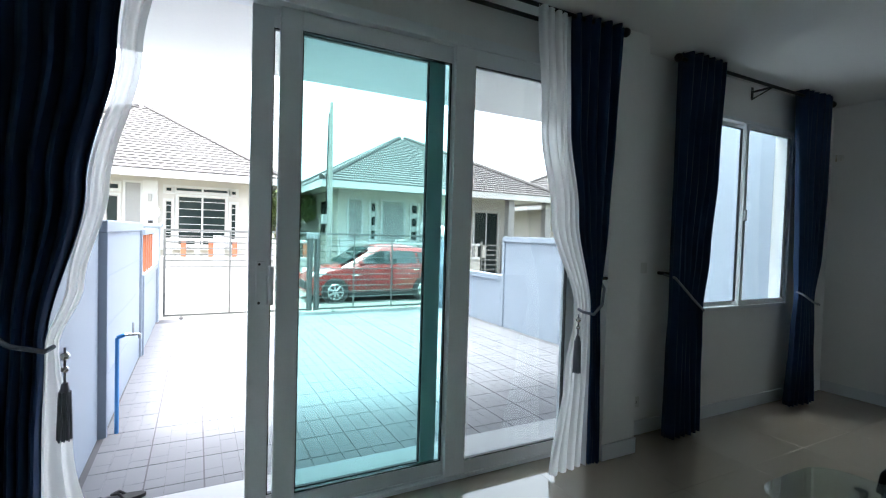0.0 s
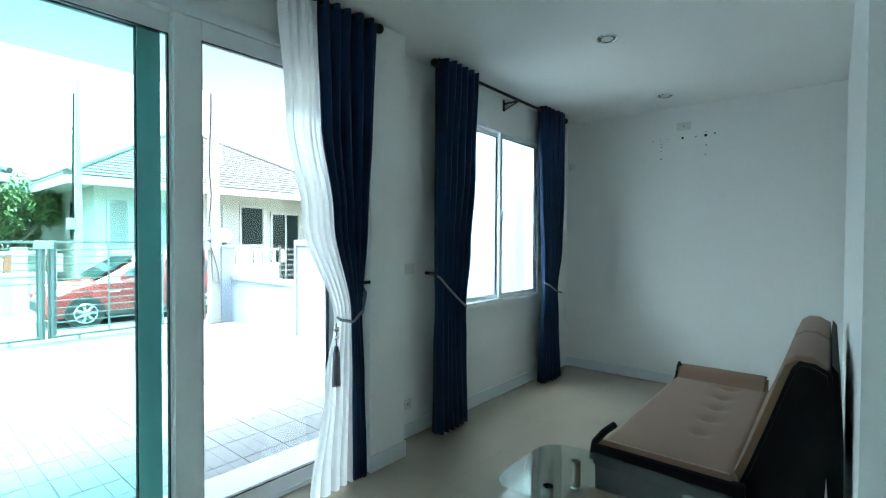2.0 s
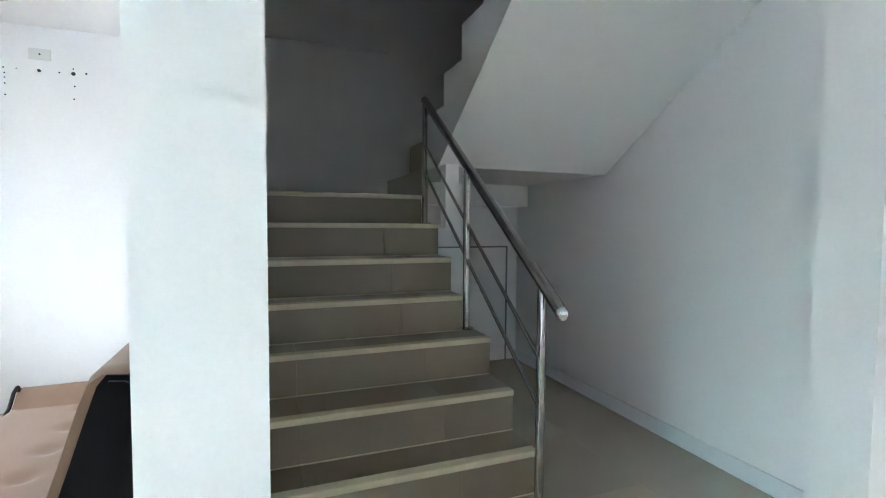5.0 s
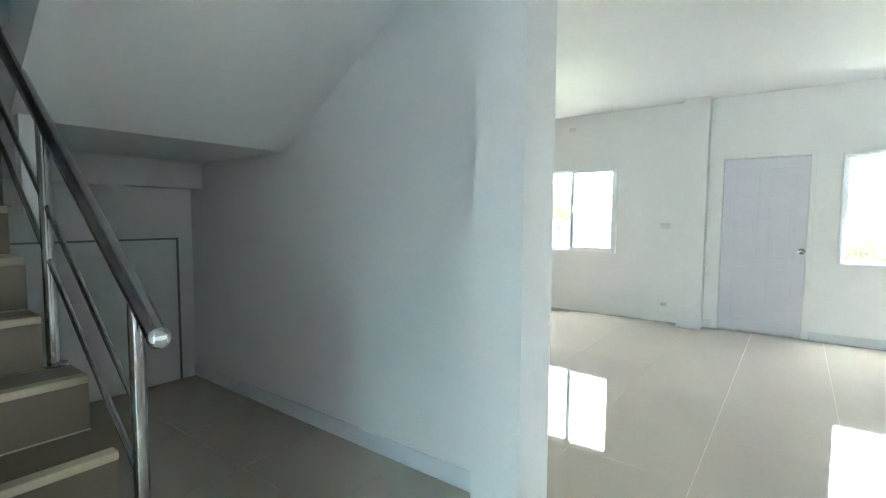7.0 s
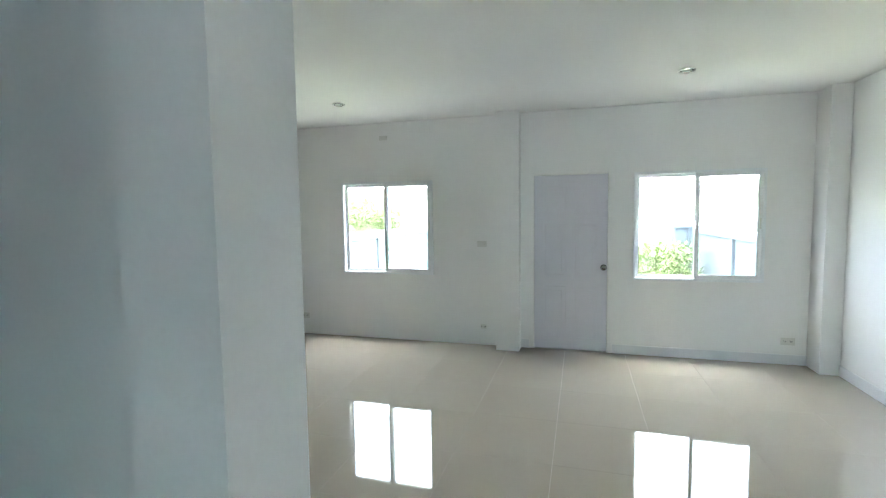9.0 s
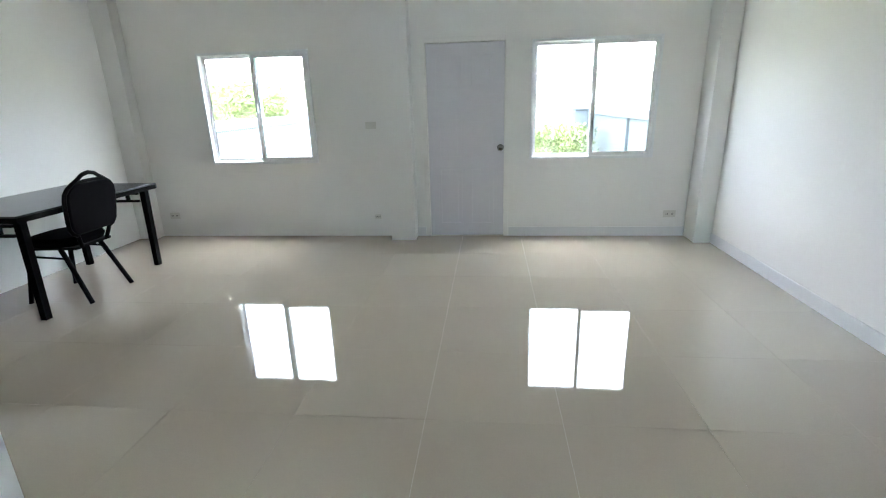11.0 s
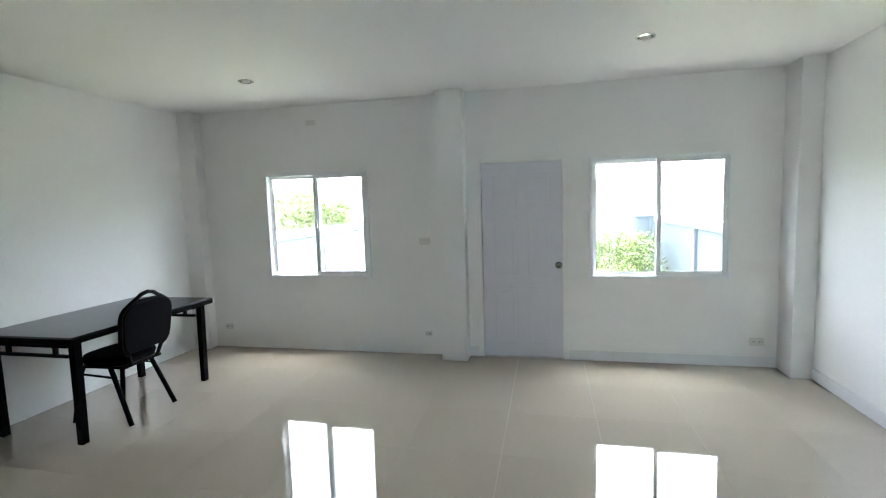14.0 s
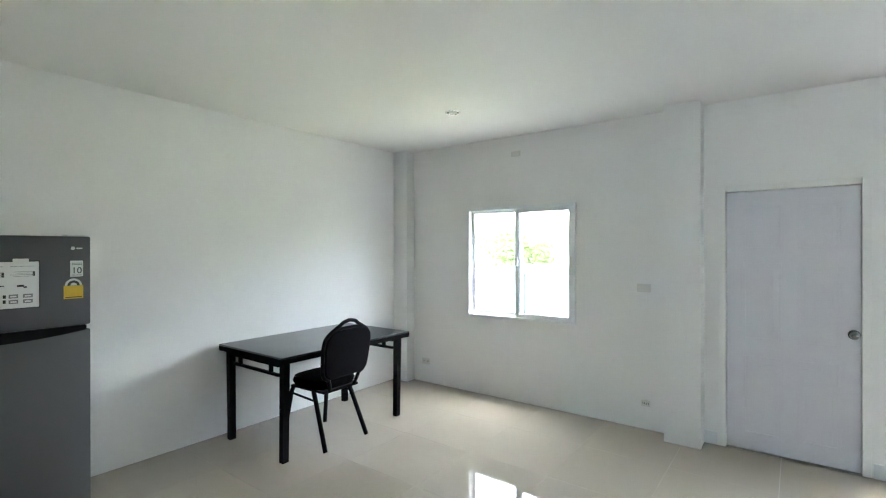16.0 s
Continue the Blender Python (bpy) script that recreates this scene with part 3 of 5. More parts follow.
c = curtain_thing("curtain", "navy blackout curtain with a grey tieback next to the window",
                  [(2.655, 3.585, 4.03, 1.0), (1.9, 3.58, 3.99, 0.9), (1.3, 3.57, 3.93, 0.8), (0.9, 3.575, 3.885, 0.7), (0.6, 3.56, 3.90, 0.75), (0.02, 3.555, 3.925, 0.9)],
                  CYW, 0.040, 6, 11, NAVY)
tieback(c, [(3.60, 9.36, 1.14), (3.585, 9.26, 1.125), (3.63, 9.215, 1.05), (3.73, 9.205, 0.965), (3.845, 9.22, 0.90), (3.90, 9.26, 0.885), (3.90, 9.30, 0.90)])
part("hook", tubem((3.63, 9.31, 1.145), (3.63, 9.43, 1.145), 0.012), ROD, c, "dark knob hook", smooth=True)
c = curtain_thing("curtain", "navy blackout curtain with a grey tieback near the room corner",
                  [(2.655, 5.09, 5.53, 1.0), (1.9, 5.11, 5.53, 0.9), (1.3, 5.14, 5.50, 0.8), (0.92, 5.165, 5.43, 0.6), (0.6, 5.14, 5.46, 0.75), (0.02, 5.10, 5.50, 0.9)],
                  CYW, 0.040, 6, 13, NAVY)
tieback(c, [(5.15, 9.27, 0.985), (5.165, 9.21, 0.955), (5.27, 9.20, 0.90), (5.41, 9.215, 0.87), (5.45, 9.29, 0.88)])

def curtain_rod(x0, x1, y, z, brackets, label):
    r = thing("curtain_rod", label, "curtain rod", group="curtain rods")
    part("pole", tubem((x0, y, z), (x1, y, z), 0.012, seg=14), ROD, r, smooth=True)
    for x, s in ((x0, -1), (x1, 1)):
        part("finial", ballm((x + s * 0.02, y, z), 0.028), ROD, r, smooth=True)
    for x in brackets:
        bm = boxm(x - 0.012, x + 0.012, y, D, z - 0.012, z - 0.002)
        box(bm, x - 0.012, x + 0.012, D - 0.006, D, z - 0.07, z + 0.03)
        tube(bm, (x, y + 0.01, z - 0.012), (x, D - 0.004, z - 0.065), 0.005)
        part("bracket", bm, ROD, r)
curtain_rod(0.03, 2.955, CYF, 2.625, (0.08, 1.45, 2.78), "dark metal curtain rod with ball finials over the sliding door")
curtain_rod(0.03, 2.60, CYF + 0.09, 2.60, (0.1, 1.4, 2.5), "second dark metal curtain rod behind the first over the sliding door")
curtain_rod(3.56, 5.57, CYW, 2.605, (3.82, 4.66, 5.45), "dark metal curtain rod with ball finials over the window")

# ---- sofa ----
sofa = thing("sofa_bed", "tan microfibre sofa bed with black leatherette sides and tufted seat", "sofa", (0, 0, 0))
def cushion(x0, x1, prof, tufts=(), nu=48, nv=36, puff=0.0):
    """Upholstered slab: a closed outline in y and z swept along x, with dimples where buttons pull it in."""
    bm = bmesh.new()
    rows = []
    n = len(prof)
    for i in range(nu + 1):
        u = i / nu
        x = x0 + (x1 - x0) * u
        e = min(u, 1 - u) * (x1 - x0)
        sh = 1 - max(0, 1 - e / 0.04) ** 2 * 0.05
        cy = sum(p[0] for p in prof) / n
        cz = sum(p[1] for p in prof) / n
        row = []
        for y, z in prof:
            yy, zz = cy + (y - cy) * sh, cz + (z - cz) * sh
            for tx, ty, r, dep in tufts:
                d2 = ((x - tx) ** 2 + (yy - ty) ** 2) / r ** 2
                if zz > cz:
                    zz -= dep * math.exp(-d2)
            row.append(bm.verts.new((x, yy, zz)))
        rows.append(row)
    for i in range(nu):
        for k in range(n):
            bm.faces.new((rows[i][k], rows[i][(k + 1) % n], rows[i + 1][(k + 1) % n], rows[i + 1][k]))
    bm.faces.new(rows[0][::-1]); bm.faces.new(rows[-1])
    bmesh.ops.recalc_face_normals(bm, faces=bm.faces[:])
    return bm

def rounded(y0, y1, z0, z1, r, n=5, m=16):
    pts = []
    for (cy, cz, a0) in ((y1 - r, z0 + r, -90), (y1 - r, z1 - r, 0), (y0 + r, z1 - r, 90), (y0 + r, z0 + r, 180)):
        for k in range(n + 1):
            a = radians(a0 + 90 * k / n)
            pts.append((cy + r * math.cos(a), cz + r * math.sin(a)))
    out = []
    for p, q in zip(pts, pts[1:] + pts[:1]):
        d = math.hypot(q[0] - p[0], q[1] - p[1])
        steps = max(1, int(d / 0.022))
        out += [(p[0] + (q[0] - p[0]) * s / steps, p[1] + (q[1] - p[1]) * s / steps) for s in range(steps)]
    return out

SX0, SX1 = 3.315, 4.81
tufts = [(3.75 + 0.23 * k, 7.66, 0.045, 0.022) for k in range(5)]
part("seat", cushion(SX0 + 0.02, SX1 - 0.03, rounded(7.44, 8.02, 0.27, 0.41, 0.04), tufts, nu=90), SUEDE, sofa, smooth=True)
part("seat_base", boxm(SX0, SX1 + 0.02, 7.40, 8.0, 0.10, 0.285, bev=0.025), LEATHER, sofa, "black leatherette base panel", smooth=True)
def arm(x0, x1, tip, name):
    # armrest that curls up from the seat end
    s = 1 if tip > 0 else -1
    xa = x1 if s > 0 else x0
    prof = [(xa - s * 0.16, 0.37), (xa - s * 0.11, 0.383), (xa - s * 0.07, 0.408), (xa - s * 0.04, 0.44), (xa - s * 0.015, 0.468), (xa + s * 0.008, 0.486), (xa + s * 0.03, 0.492), (xa + s * 0.047, 0.482), (xa + s * 0.054, 0.455), (xa + s * 0.045, 0.38), (xa + s * 0.02, 0.30), (xa - s * 0.16, 0.29)]
    bm = prism(bmesh.new(), prof, 7.46, 8.0, "y")
    bmesh.ops.bevel(bm, geom=[e for e in bm.edges if abs(e.verts[0].co.y - e.verts[1].co.y) < 1e-5], offset=0.02, segments=3, affect='EDGES')
    return part(name, bm, SUEDE, sofa, smooth=True)
arm(SX0, SX1, 1, "armrest")
piping = [(4.68, 8.004, 0.385), (4.76, 8.006, 0.415), (4.81, 8.006, 0.475), (4.845, 8.004, 0.495), (4.862, 8.0, 0.46), (4.85, 8.0, 0.34)]
def tube_curve(name, pts, r, material, parent, label=""):
    cu = bpy.data.curves.new(name, 'CURVE')
    cu.dimensions, cu.bevel_depth, cu.bevel_resolution = '3D', r, 3
    cu.use_fill_caps = True
    sp = cu.splines.new('NURBS'); sp.use_endpoint_u = True; sp.order_u = 3
    sp.points.add(len(pts) - 1)
    for p, q in zip(sp.points, pts):
        p.co = (*q, 1)
    cu.materials.append(material)
    o = new(name, cu)
    o.parent = parent
    if label:
        o["label"] = label
    return o
tube_curve("piping", piping, 0.009, LEATHER, sofa, "black leatherette edging")
tube_curve("piping", [(4.857, 8.0, 0.478), (4.86, 7.75, 0.482), (4.857, 7.47, 0.478)], 0.006, LEATHER, sofa, "black leatherette edging")
# low curled near end with a black rim
prof = [(SX0 + 0.12, 0.37), (SX0 + 0.05, 0.395), (SX0 + 0.02, 0.42), (SX0 - 0.01, 0.425), (SX0 - 0.02, 0.38), (SX0 - 0.015, 0.28), (SX0 + 0.12, 0.28)]
part("armrest", prism(bmesh.new(), prof, 7.46, 8.02, "y"), SUEDE, sofa, smooth=True)
tube_curve("piping", [(SX0 + 0.06, 7.955, 0.485), (SX0 + 0.0, 7.985, 0.46), (SX0 - 0.025, 8.02, 0.41), (SX0 - 0.03, 8.03, 0.33)], 0.017, LEATHER, sofa, "black leatherette edging")
tube_curve("piping", [(SX0 + 0.0, 8.02, 0.41), (SX0 - 0.005, 7.8, 0.408), (SX0 - 0.005, 7.45, 0.40)], 0.012, SUEDE, sofa)
part("end_band", boxm(SX0 - 0.040, SX0 + 0.012, 7.40, 8.03, 0.30, 0.402, bev=0.018), LEATHER, sofa, "black leatherette band round the seat end", smooth=True)
part("side_panel", boxm(SX0 - 0.026, SX0 + 0.0, 7.42, 8.02, 0.10, 0.318, bev=0.010), LEATHER, sofa, "black leatherette side panel", smooth=True)
# backrest in two sections, leaning towards the wall
bp = [(7.475, 0.36), (7.42, 0.50), (7.36, 0.68), (7.31, 0.84), (7.285, 0.905), (7.25, 0.93), (7.20, 0.93), (7.15, 0.90), (7.145, 0.84), (7.19, 0.62), (7.25, 0.42), (7.30, 0.33), (7.40, 0.31)]
def dense(pts, step=0.02):
    out = []
    for p, q in zip(pts, pts[1:] + pts[:1]):
        n = max(1, int(math.hypot(q[0] - p[0], q[1] - p[1]) / step))
        out += [(p[0] + (q[0] - p[0]) * s / n, p[1] + (q[1] - p[1]) * s / n) for s in range(n)]
    return out
part("backrest", cushion(3.405, 4.10, dense(bp)), SUEDE, sofa, smooth=True)
part("backrest", cushion(4.11, 4.80, dense(bp)), SUEDE, sofa, smooth=True)
side = [(7.47, 0.33), (7.42, 0.47), (7.36, 0.65), (7.31, 0.81), (7.285, 0.885), (7.24, 0.915), (7.19, 0.91), (7.14, 0.88), (7.135, 0.83), (7.145, 0.62), (7.155, 0.40), (7.16, 0.14), (7.44, 0.14)]
bm = prism(bmesh.new(), [(y - (0.022 if i < 5 else 0.0), z) for i, (y, z) in enumerate(side)], 3.385, 3.46, "x")
bmesh.ops.bevel(bm, geom=[e for e in bm.edges if abs(e.verts[0].co.x - e.verts[1].co.x) < 1e-5], offset=0.015, segments=2, affect='EDGES')
part("side_panel", bm, LEATHER, sofa, "black leatherette backrest end", smooth=True)
bm = prism(bmesh.new(), [(7.14, 0.91), (7.12, 0.88), (7.10, 0.60), (7.10, 0.15), (7.13, 0.15), (7.16, 0.60)], 3.42, 4.80, "x")
part("back_panel", bm, LEATHER, sofa, "black leatherette back")
for x in (3.52, 4.68):
    for y in (7.28, 7.46, 7.92):
        part("leg", tubem((x, y, 0.0), (x, y, 0.12), 0.018, seg=12, r2=0.025), STEEL, sofa, smooth=True)

# ---- glass table ----
gt = thing("coffee_table", "curved clear glass coffee table on chrome pillars with a brown shelf", "coffee table", (2.885, 7.775, 0))
def wavy(pts):
    # sides that swing in and out gently
    return [(x + 0.012 * math.sin(8 * y), y - (0.3 * (x - 0.05) ** 2 if x > 0.05 and y > 0 else 0.0)) for x, y in pts]
def leaf_outline(a, b, k, n=56):
    out = []
    for i in range(n):
        t = 2 * math.pi * i / n
        c, s = math.cos(t), math.sin(t)
        out.append((math.copysign(abs(c) ** k, c) * a, math.copysign(abs(s) ** k, s) * b))
    return out
part("tabletop", prism(bmesh.new(), wavy(leaf_outline(0.262, 0.42, 0.34)), 0.41, 0.42, "z"), TABLEGLASS, gt, "clear glass top with polished edge", smooth=True)
part("shelf", prism(bmesh.new(), leaf_outline(0.22, 0.24, 0.35), 0.27, 0.288, "z"), SHELFWOOD, gt, "brown wooden shelf under the glass")
for x, y in ((0.155, 0.232), (-0.115, 0.228), (0.15, -0.22), (-0.13, -0.22)):
    bm = tubem((x, y, 0.0), (x, y, 0.41), 0.021, seg=18)
    tube(bm, (x, y, 0.289), (x, y, 0.296), 0.03, seg=18)
    part("leg", bm, CHROME, gt, smooth=True)

# ---- dining table ----
tb = thing("folding_table", "black folding table with dark laminate top against the wall", "table", (0, 0, 0))
tx0, tx1, ty0, ty1, tz = 5.275, 6.13, 0.905, 2.265, 0.765
part("tabletop", boxm(tx0, tx1, ty0, ty1, tz - 0.012, tz, bev=0.003), TOPMAT, tb, "dark glossy laminate top")
bm = bmesh.new()
for e in ((tx0, tx1, ty0, ty0 + 0.03), (tx0, tx1, ty1 - 0.03, ty1), (tx0, tx0 + 0.03, ty0 + 0.03, ty1 - 0.03), (tx1 - 0.03, tx1, ty0 + 0.03, ty1 - 0.03)):
    box(bm, *e, tz - 0.05, tz - 0.0125)
part("apron", bm, BLACK, tb)
for y in (ty0 + 0.11, ty1 - 0.06):
    for x in (tx0 + 0.05, tx1 - 0.075):
        sx = 1 if x < 5.5 else -1
        bm = prism(bmesh.new(), [(x - 0.027, tz - 0.05), (x + 0.027, tz - 0.05), (x + 0.022 + sx * 0.012, 0.0), (x - 0.022 + sx * 0.012, 0.0)], y - 0.025, y + 0.025, "y")
        part("leg", bm, BLACK, tb)
    bm = boxm(tx0 + 0.11, tx1 - 0.11, y - 0.012, y + 0.012, tz - 0.16, tz - 0.138, bev=0.004)
    box(bm, tx0 + 0.11, tx1 - 0.11, y - 0.012, y + 0.012, tz - 0.09, tz - 0.068, bev=0.004)
    for x in (tx0 + 0.22, tx1 - 0.22):
        box(bm, x - 0.014, x + 0.014, y - 0.011, y + 0.011, tz - 0.14, tz - 0.088)
    part("brace", bm, BLACK, tb)

# ---- banquet chair ----
ch = thing("banquet_chair", "black banquet chair with padded seat and handle hole in the back", "chair", (5.435, 1.715, 0))
ch.rotation_euler = (0, 0, radians(2))
def slab(bm, outline, place, thick, hole=None):
    """Padded panel: outline in its own plane, put in space by place(u, v, depth)."""
    F, B = [], []
    n = len(outline)
    cu = sum(p[0] for p in outline) / n; cv = sum(p[1] for p in outline) / n
    rings = []
    for k, (sc, d) in enumerate(((0.0, thick * 0.5), (0.55, thick * 0.5), (0.94, thick * 0.40), (1.0, 0.0), (0.94, -thick * 0.40), (0.55, -thick * 0.5), (0.0, -thick * 0.5))):
        if sc == 0.0:
            rings.append([bm.verts.new(place(cu, cv, d))])
        else:
            rings.append([bm.verts.new(place(cu + (u - cu) * sc, cv + (v - cv) * sc, d)) for u, v in outline])
    for a, b in zip(rings, rings[1:]):
        for i in range(n):
            j = (i + 1) % n
            if len(a) == 1:
                bm.faces.new((a[0], b[i], b[j]))
            elif len(b) == 1:
                bm.faces.new((a[i], a[j], b[0]))
            else:
                bm.faces.new((a[i], a[j], b[j], b[i]))
    bmesh.ops.recalc_face_normals(bm, faces=bm.faces[:])
    return bm
seat = [(math.copysign(abs(math.cos(t)) ** 0.6, math.cos(t)) * 0.215, math.copysign(abs(math.sin(t)) ** 0.6, math.sin(t)) * 0.215) for t in [i / 36 * 6.2832 for i in range(36)]]
part("seat", slab(bmesh.new(), seat, lambda u, v, d: (u + 0.06, v, 0.475 + d - 0.03 * (u < -0.1) * (u + 0.1)), 0.085), CLOTH, ch, smooth=True)
BACK = ((0.0, 0.16), (0.02, 0.20), (0.055, 0.225), (0.11, 0.234), (0.19, 0.239), (0.265, 0.242), (0.312, 0.232), (0.345, 0.205), (0.375, 0.157), (0.402, 0.104), (0.43, 0.06))
out = [(-w, v) for v, w in BACK] + [(0.0, 0.442)] + [(w, v) for v, w in BACK[::-1]]
def on_back(u, v, d):
    return (-0.175 - 0.14 * v - d, u, 0.525 + v * 1.02)
part("backrest", slab(bmesh.new(), [(u * 0.985, min(v, 0.375)) for u, v in out], on_back, 0.06), CLOTH, ch, smooth=True)
rim = [on_back(u * 1.0, v, 0) for u, v in out]
tube_curve("back_frame", [(-0.155, -0.125, 0.43)] + rim + [(-0.155, 0.125, 0.43)], 0.015, BLACK, ch)
tube_curve("hand_hold", [on_back(-0.135, 0.378, 0), on_back(-0.05, 0.384, 0), on_back(0.05, 0.384, 0), on_back(0.135, 0.378, 0)], 0.013, BLACK, ch)
for sy in (-1, 1):
    tube_curve("leg", [(-0.01, sy * 0.165, 0.44), (-0.03, sy * 0.18, 0.41), (-0.055, sy * 0.185, 0.36), (-0.205, sy * 0.218, 0.0)], 0.018, BLACK, ch)
    tube_curve("leg", [(0.22, sy * 0.17, 0.43), (0.235, sy * 0.185, 0.38), (0.30, sy * 0.215, 0.0)], 0.018, BLACK, ch)
    part("seat_rail", tubem((-0.15, sy * 0.15, 0.425), (0.24, sy * 0.18, 0.425), 0.011, seg=8), BLACK, ch, smooth=True)
    part("stretcher", tubem((-0.06, sy * 0.186, 0.35), (0.24, sy * 0.186, 0.37), 0.009, seg=8), BLACK, ch, smooth=True)
part("seat_frame", boxm(-0.15, 0.24, -0.18, 0.18, 0.415, 0.435, bev=0.006), BLACK, ch)

# ---- refrigerator ----
fr = thing("refrigerator", "dark grey two-door refrigerator with paper labels against the wall", "refrigerator", (0, 0, 0))
fx, fy0, fy1 = 5.38, 3.348, 3.905
part("body", boxm(fx + 0.065, 6.10, fy0 + 0.004, fy1 - 0.004, 0.03, 1.588, bev=0.008), FRIDGE, fr)
def fridge_door(z0, z1, name):
    return part(name, boxm(fx, fx + 0.06, fy0, fy1, z0, z1, bev=0.010), FRIDGE, fr, smooth=True)
top_door = fridge_door(1.138, 1.600, "door")
low_door = fridge_door(0.05, 1.115, "door")
recess = [(fy0 + 0.02, 1.136), (fy1 - 0.01, 1.136), (fy1 - 0.01, 1.078)]
recess += [(fy0 + 0.40 - 0.38 * k / 10, 1.083 + 0.030 * (k / 10) ** 2.2) for k in range(2, 11)]
part("handle_recess", prism(bmesh.new(), recess, fx - 0.003, fx + 0.02, "x"), BLACK, low_door, "black recessed grip")
part("hinge_cover", boxm(fx + 0.01, fx + 0.09, fy0 + 0.02, fy0 + 0.10, 1.600, 1.606, bev=0.002), PLAST, fr)
for y in (fy0 + 0.05, fy1 - 0.05):
    part("foot", tubem((fx + 0.12, y, 0), (fx + 0.12, y, 0.05), 0.02), BLACK, fr)
part("foot", boxm(5.95, 6.05, fy0 + 0.04, fy1 - 0.04, 0, 0.04), BLACK, fr)
def label(y0, y1, z0, z1, material, name, text):
    return part(name, boxm(fx - 0.0022, fx - 0.0002, y0, y1, z0, z1), material, top_door, text)
label(3.562, 3.80, 1.251, 1.473, PAPER, "leaflet", "white printed leaflet with pictures")
part("clip", boxm(fx - 0.006, fx - 0.0023, 3.60, 3.66, 1.462, 1.488, bev=0.002), PLAST, top_door)
part("leaflet_edge", boxm(fx - 0.0012, fx - 0.0001, 3.557, 3.805, 1.246, 1.478), HOLE, top_door, "dark edge behind the leaflet")
def printed(y, z, w, h, material):
    part("print", boxm(fx - 0.0032, fx - 0.0023, y, y + w, z, z + h), material, top_door)
for y, z, w, h in ((3.577, 1.404, 0.009, 0.022), (3.690, 1.400, 0.009, 0.022), (3.618, 1.352, 0.026, 0.010), (3.608, 1.346, 0.012, 0.008), (3.690, 1.356, 0.05, 0.005), (3.745, 1.350, 0.016, 0.016), (3.684, 1.300, 0.011, 0.016), (3.684, 1.276, 0.011, 0.016)):
    printed(y, z, w, h, HOLE)
for y, w in ((3.586, 0.036), (3.640, 0.034)):
    for z in (1.273, 1.299):
        printed(y, z, w, 0.018, SHUTTER)
        part("print", boxm(fx - 0.0042, fx - 0.0033, y + 0.006, y + w - 0.006, z + 0.005, z + 0.012), PAPER, top_door)
printed(3.722, 1.262, 0.06, 0.062, FENCED)
for k in range(5):
    printed(3.578, 1.432 - 0.0075 * k + (0.018 if k == 0 else 0), 0.09 - 0.012 * (k % 3), 0.0016, SHUTTER)
    printed(3.690, 1.432 - 0.0075 * k + (0.018 if k == 0 else 0), 0.085 - 0.010 * (k % 3), 0.0016, SHUTTER)
label(3.382, 3.437, 1.391, 1.474, PAPER, "warranty_sticker", "white sticker with a large 10")
label(3.382, 3.464, 1.278, 1.345, YELLOW, "energy_label", "yellow energy label")
bm = bmesh.new()
arc = [(3.423 + 0.036 * math.cos(radians(a)), 1.346 + 0.036 * math.sin(radians(a))) for a in range(0, 181, 15)]
part("energy_label", prism(bm, arc, fx - 0.0022, fx - 0.0002, "x"), PAPER, top_door, "white rounded top of the energy label")
bm = bmesh.new()
arc = [(3.423 + 0.026 * math.cos(radians(a)), 1.346 + 0.026 * math.sin(radians(a))) for a in range(0, 181, 15)] + [(3.423 + 0.014 * math.cos(radians(a)), 1.346 + 0.014 * math.sin(radians(a))) for a in range(180, -1, -15)]
part("energy_dial", prism(bm, arc, fx - 0.0032, fx - 0.0023, "x"), HOLE, top_door, "black scale arc")
part("print", boxm(fx - 0.0032, fx - 0.0023, 3.388, 3.458, 1.284, 1.288), HOLE, top_door)
def writing(name, text, size, m, material, parent):
    cu = bpy.data.curves.new(name, 'FONT')
    cu.body, cu.size, cu.extrude = text, size, 0.0004
    cu.align_x = cu.align_y = 'CENTER'
    cu.materials.append(material)
    o = new(name, cu)
    o.matrix_world = m
    o.parent = parent
    return o
part("sticker_edge", boxm(fx - 0.0012, fx - 0.0001, 3.379, 3.440, 1.388, 1.477), HOLE, top_door)
for z in (1.452, 1.459, 1.398):
    part("print", boxm(fx - 0.0032, fx - 0.0023, 3.388, 3.431, z, z + 0.003), SHUTTER, top_door)
writing("number", "10", 0.045, pose(fx - 0.003, 3.4095, 1.422, 90, 0, -90), HOLE, top_door)
part("emblem", tubem((fx - 0.0025, 3.425, 1.538), (fx - 0.0002, 3.425, 1.538), 0.009, seg=20), PLAST, top_door)
part("emblem", boxm(fx - 0.0022, fx - 0.0002, 3.385, 3.41, 1.534, 1.541), PLAST, top_door)

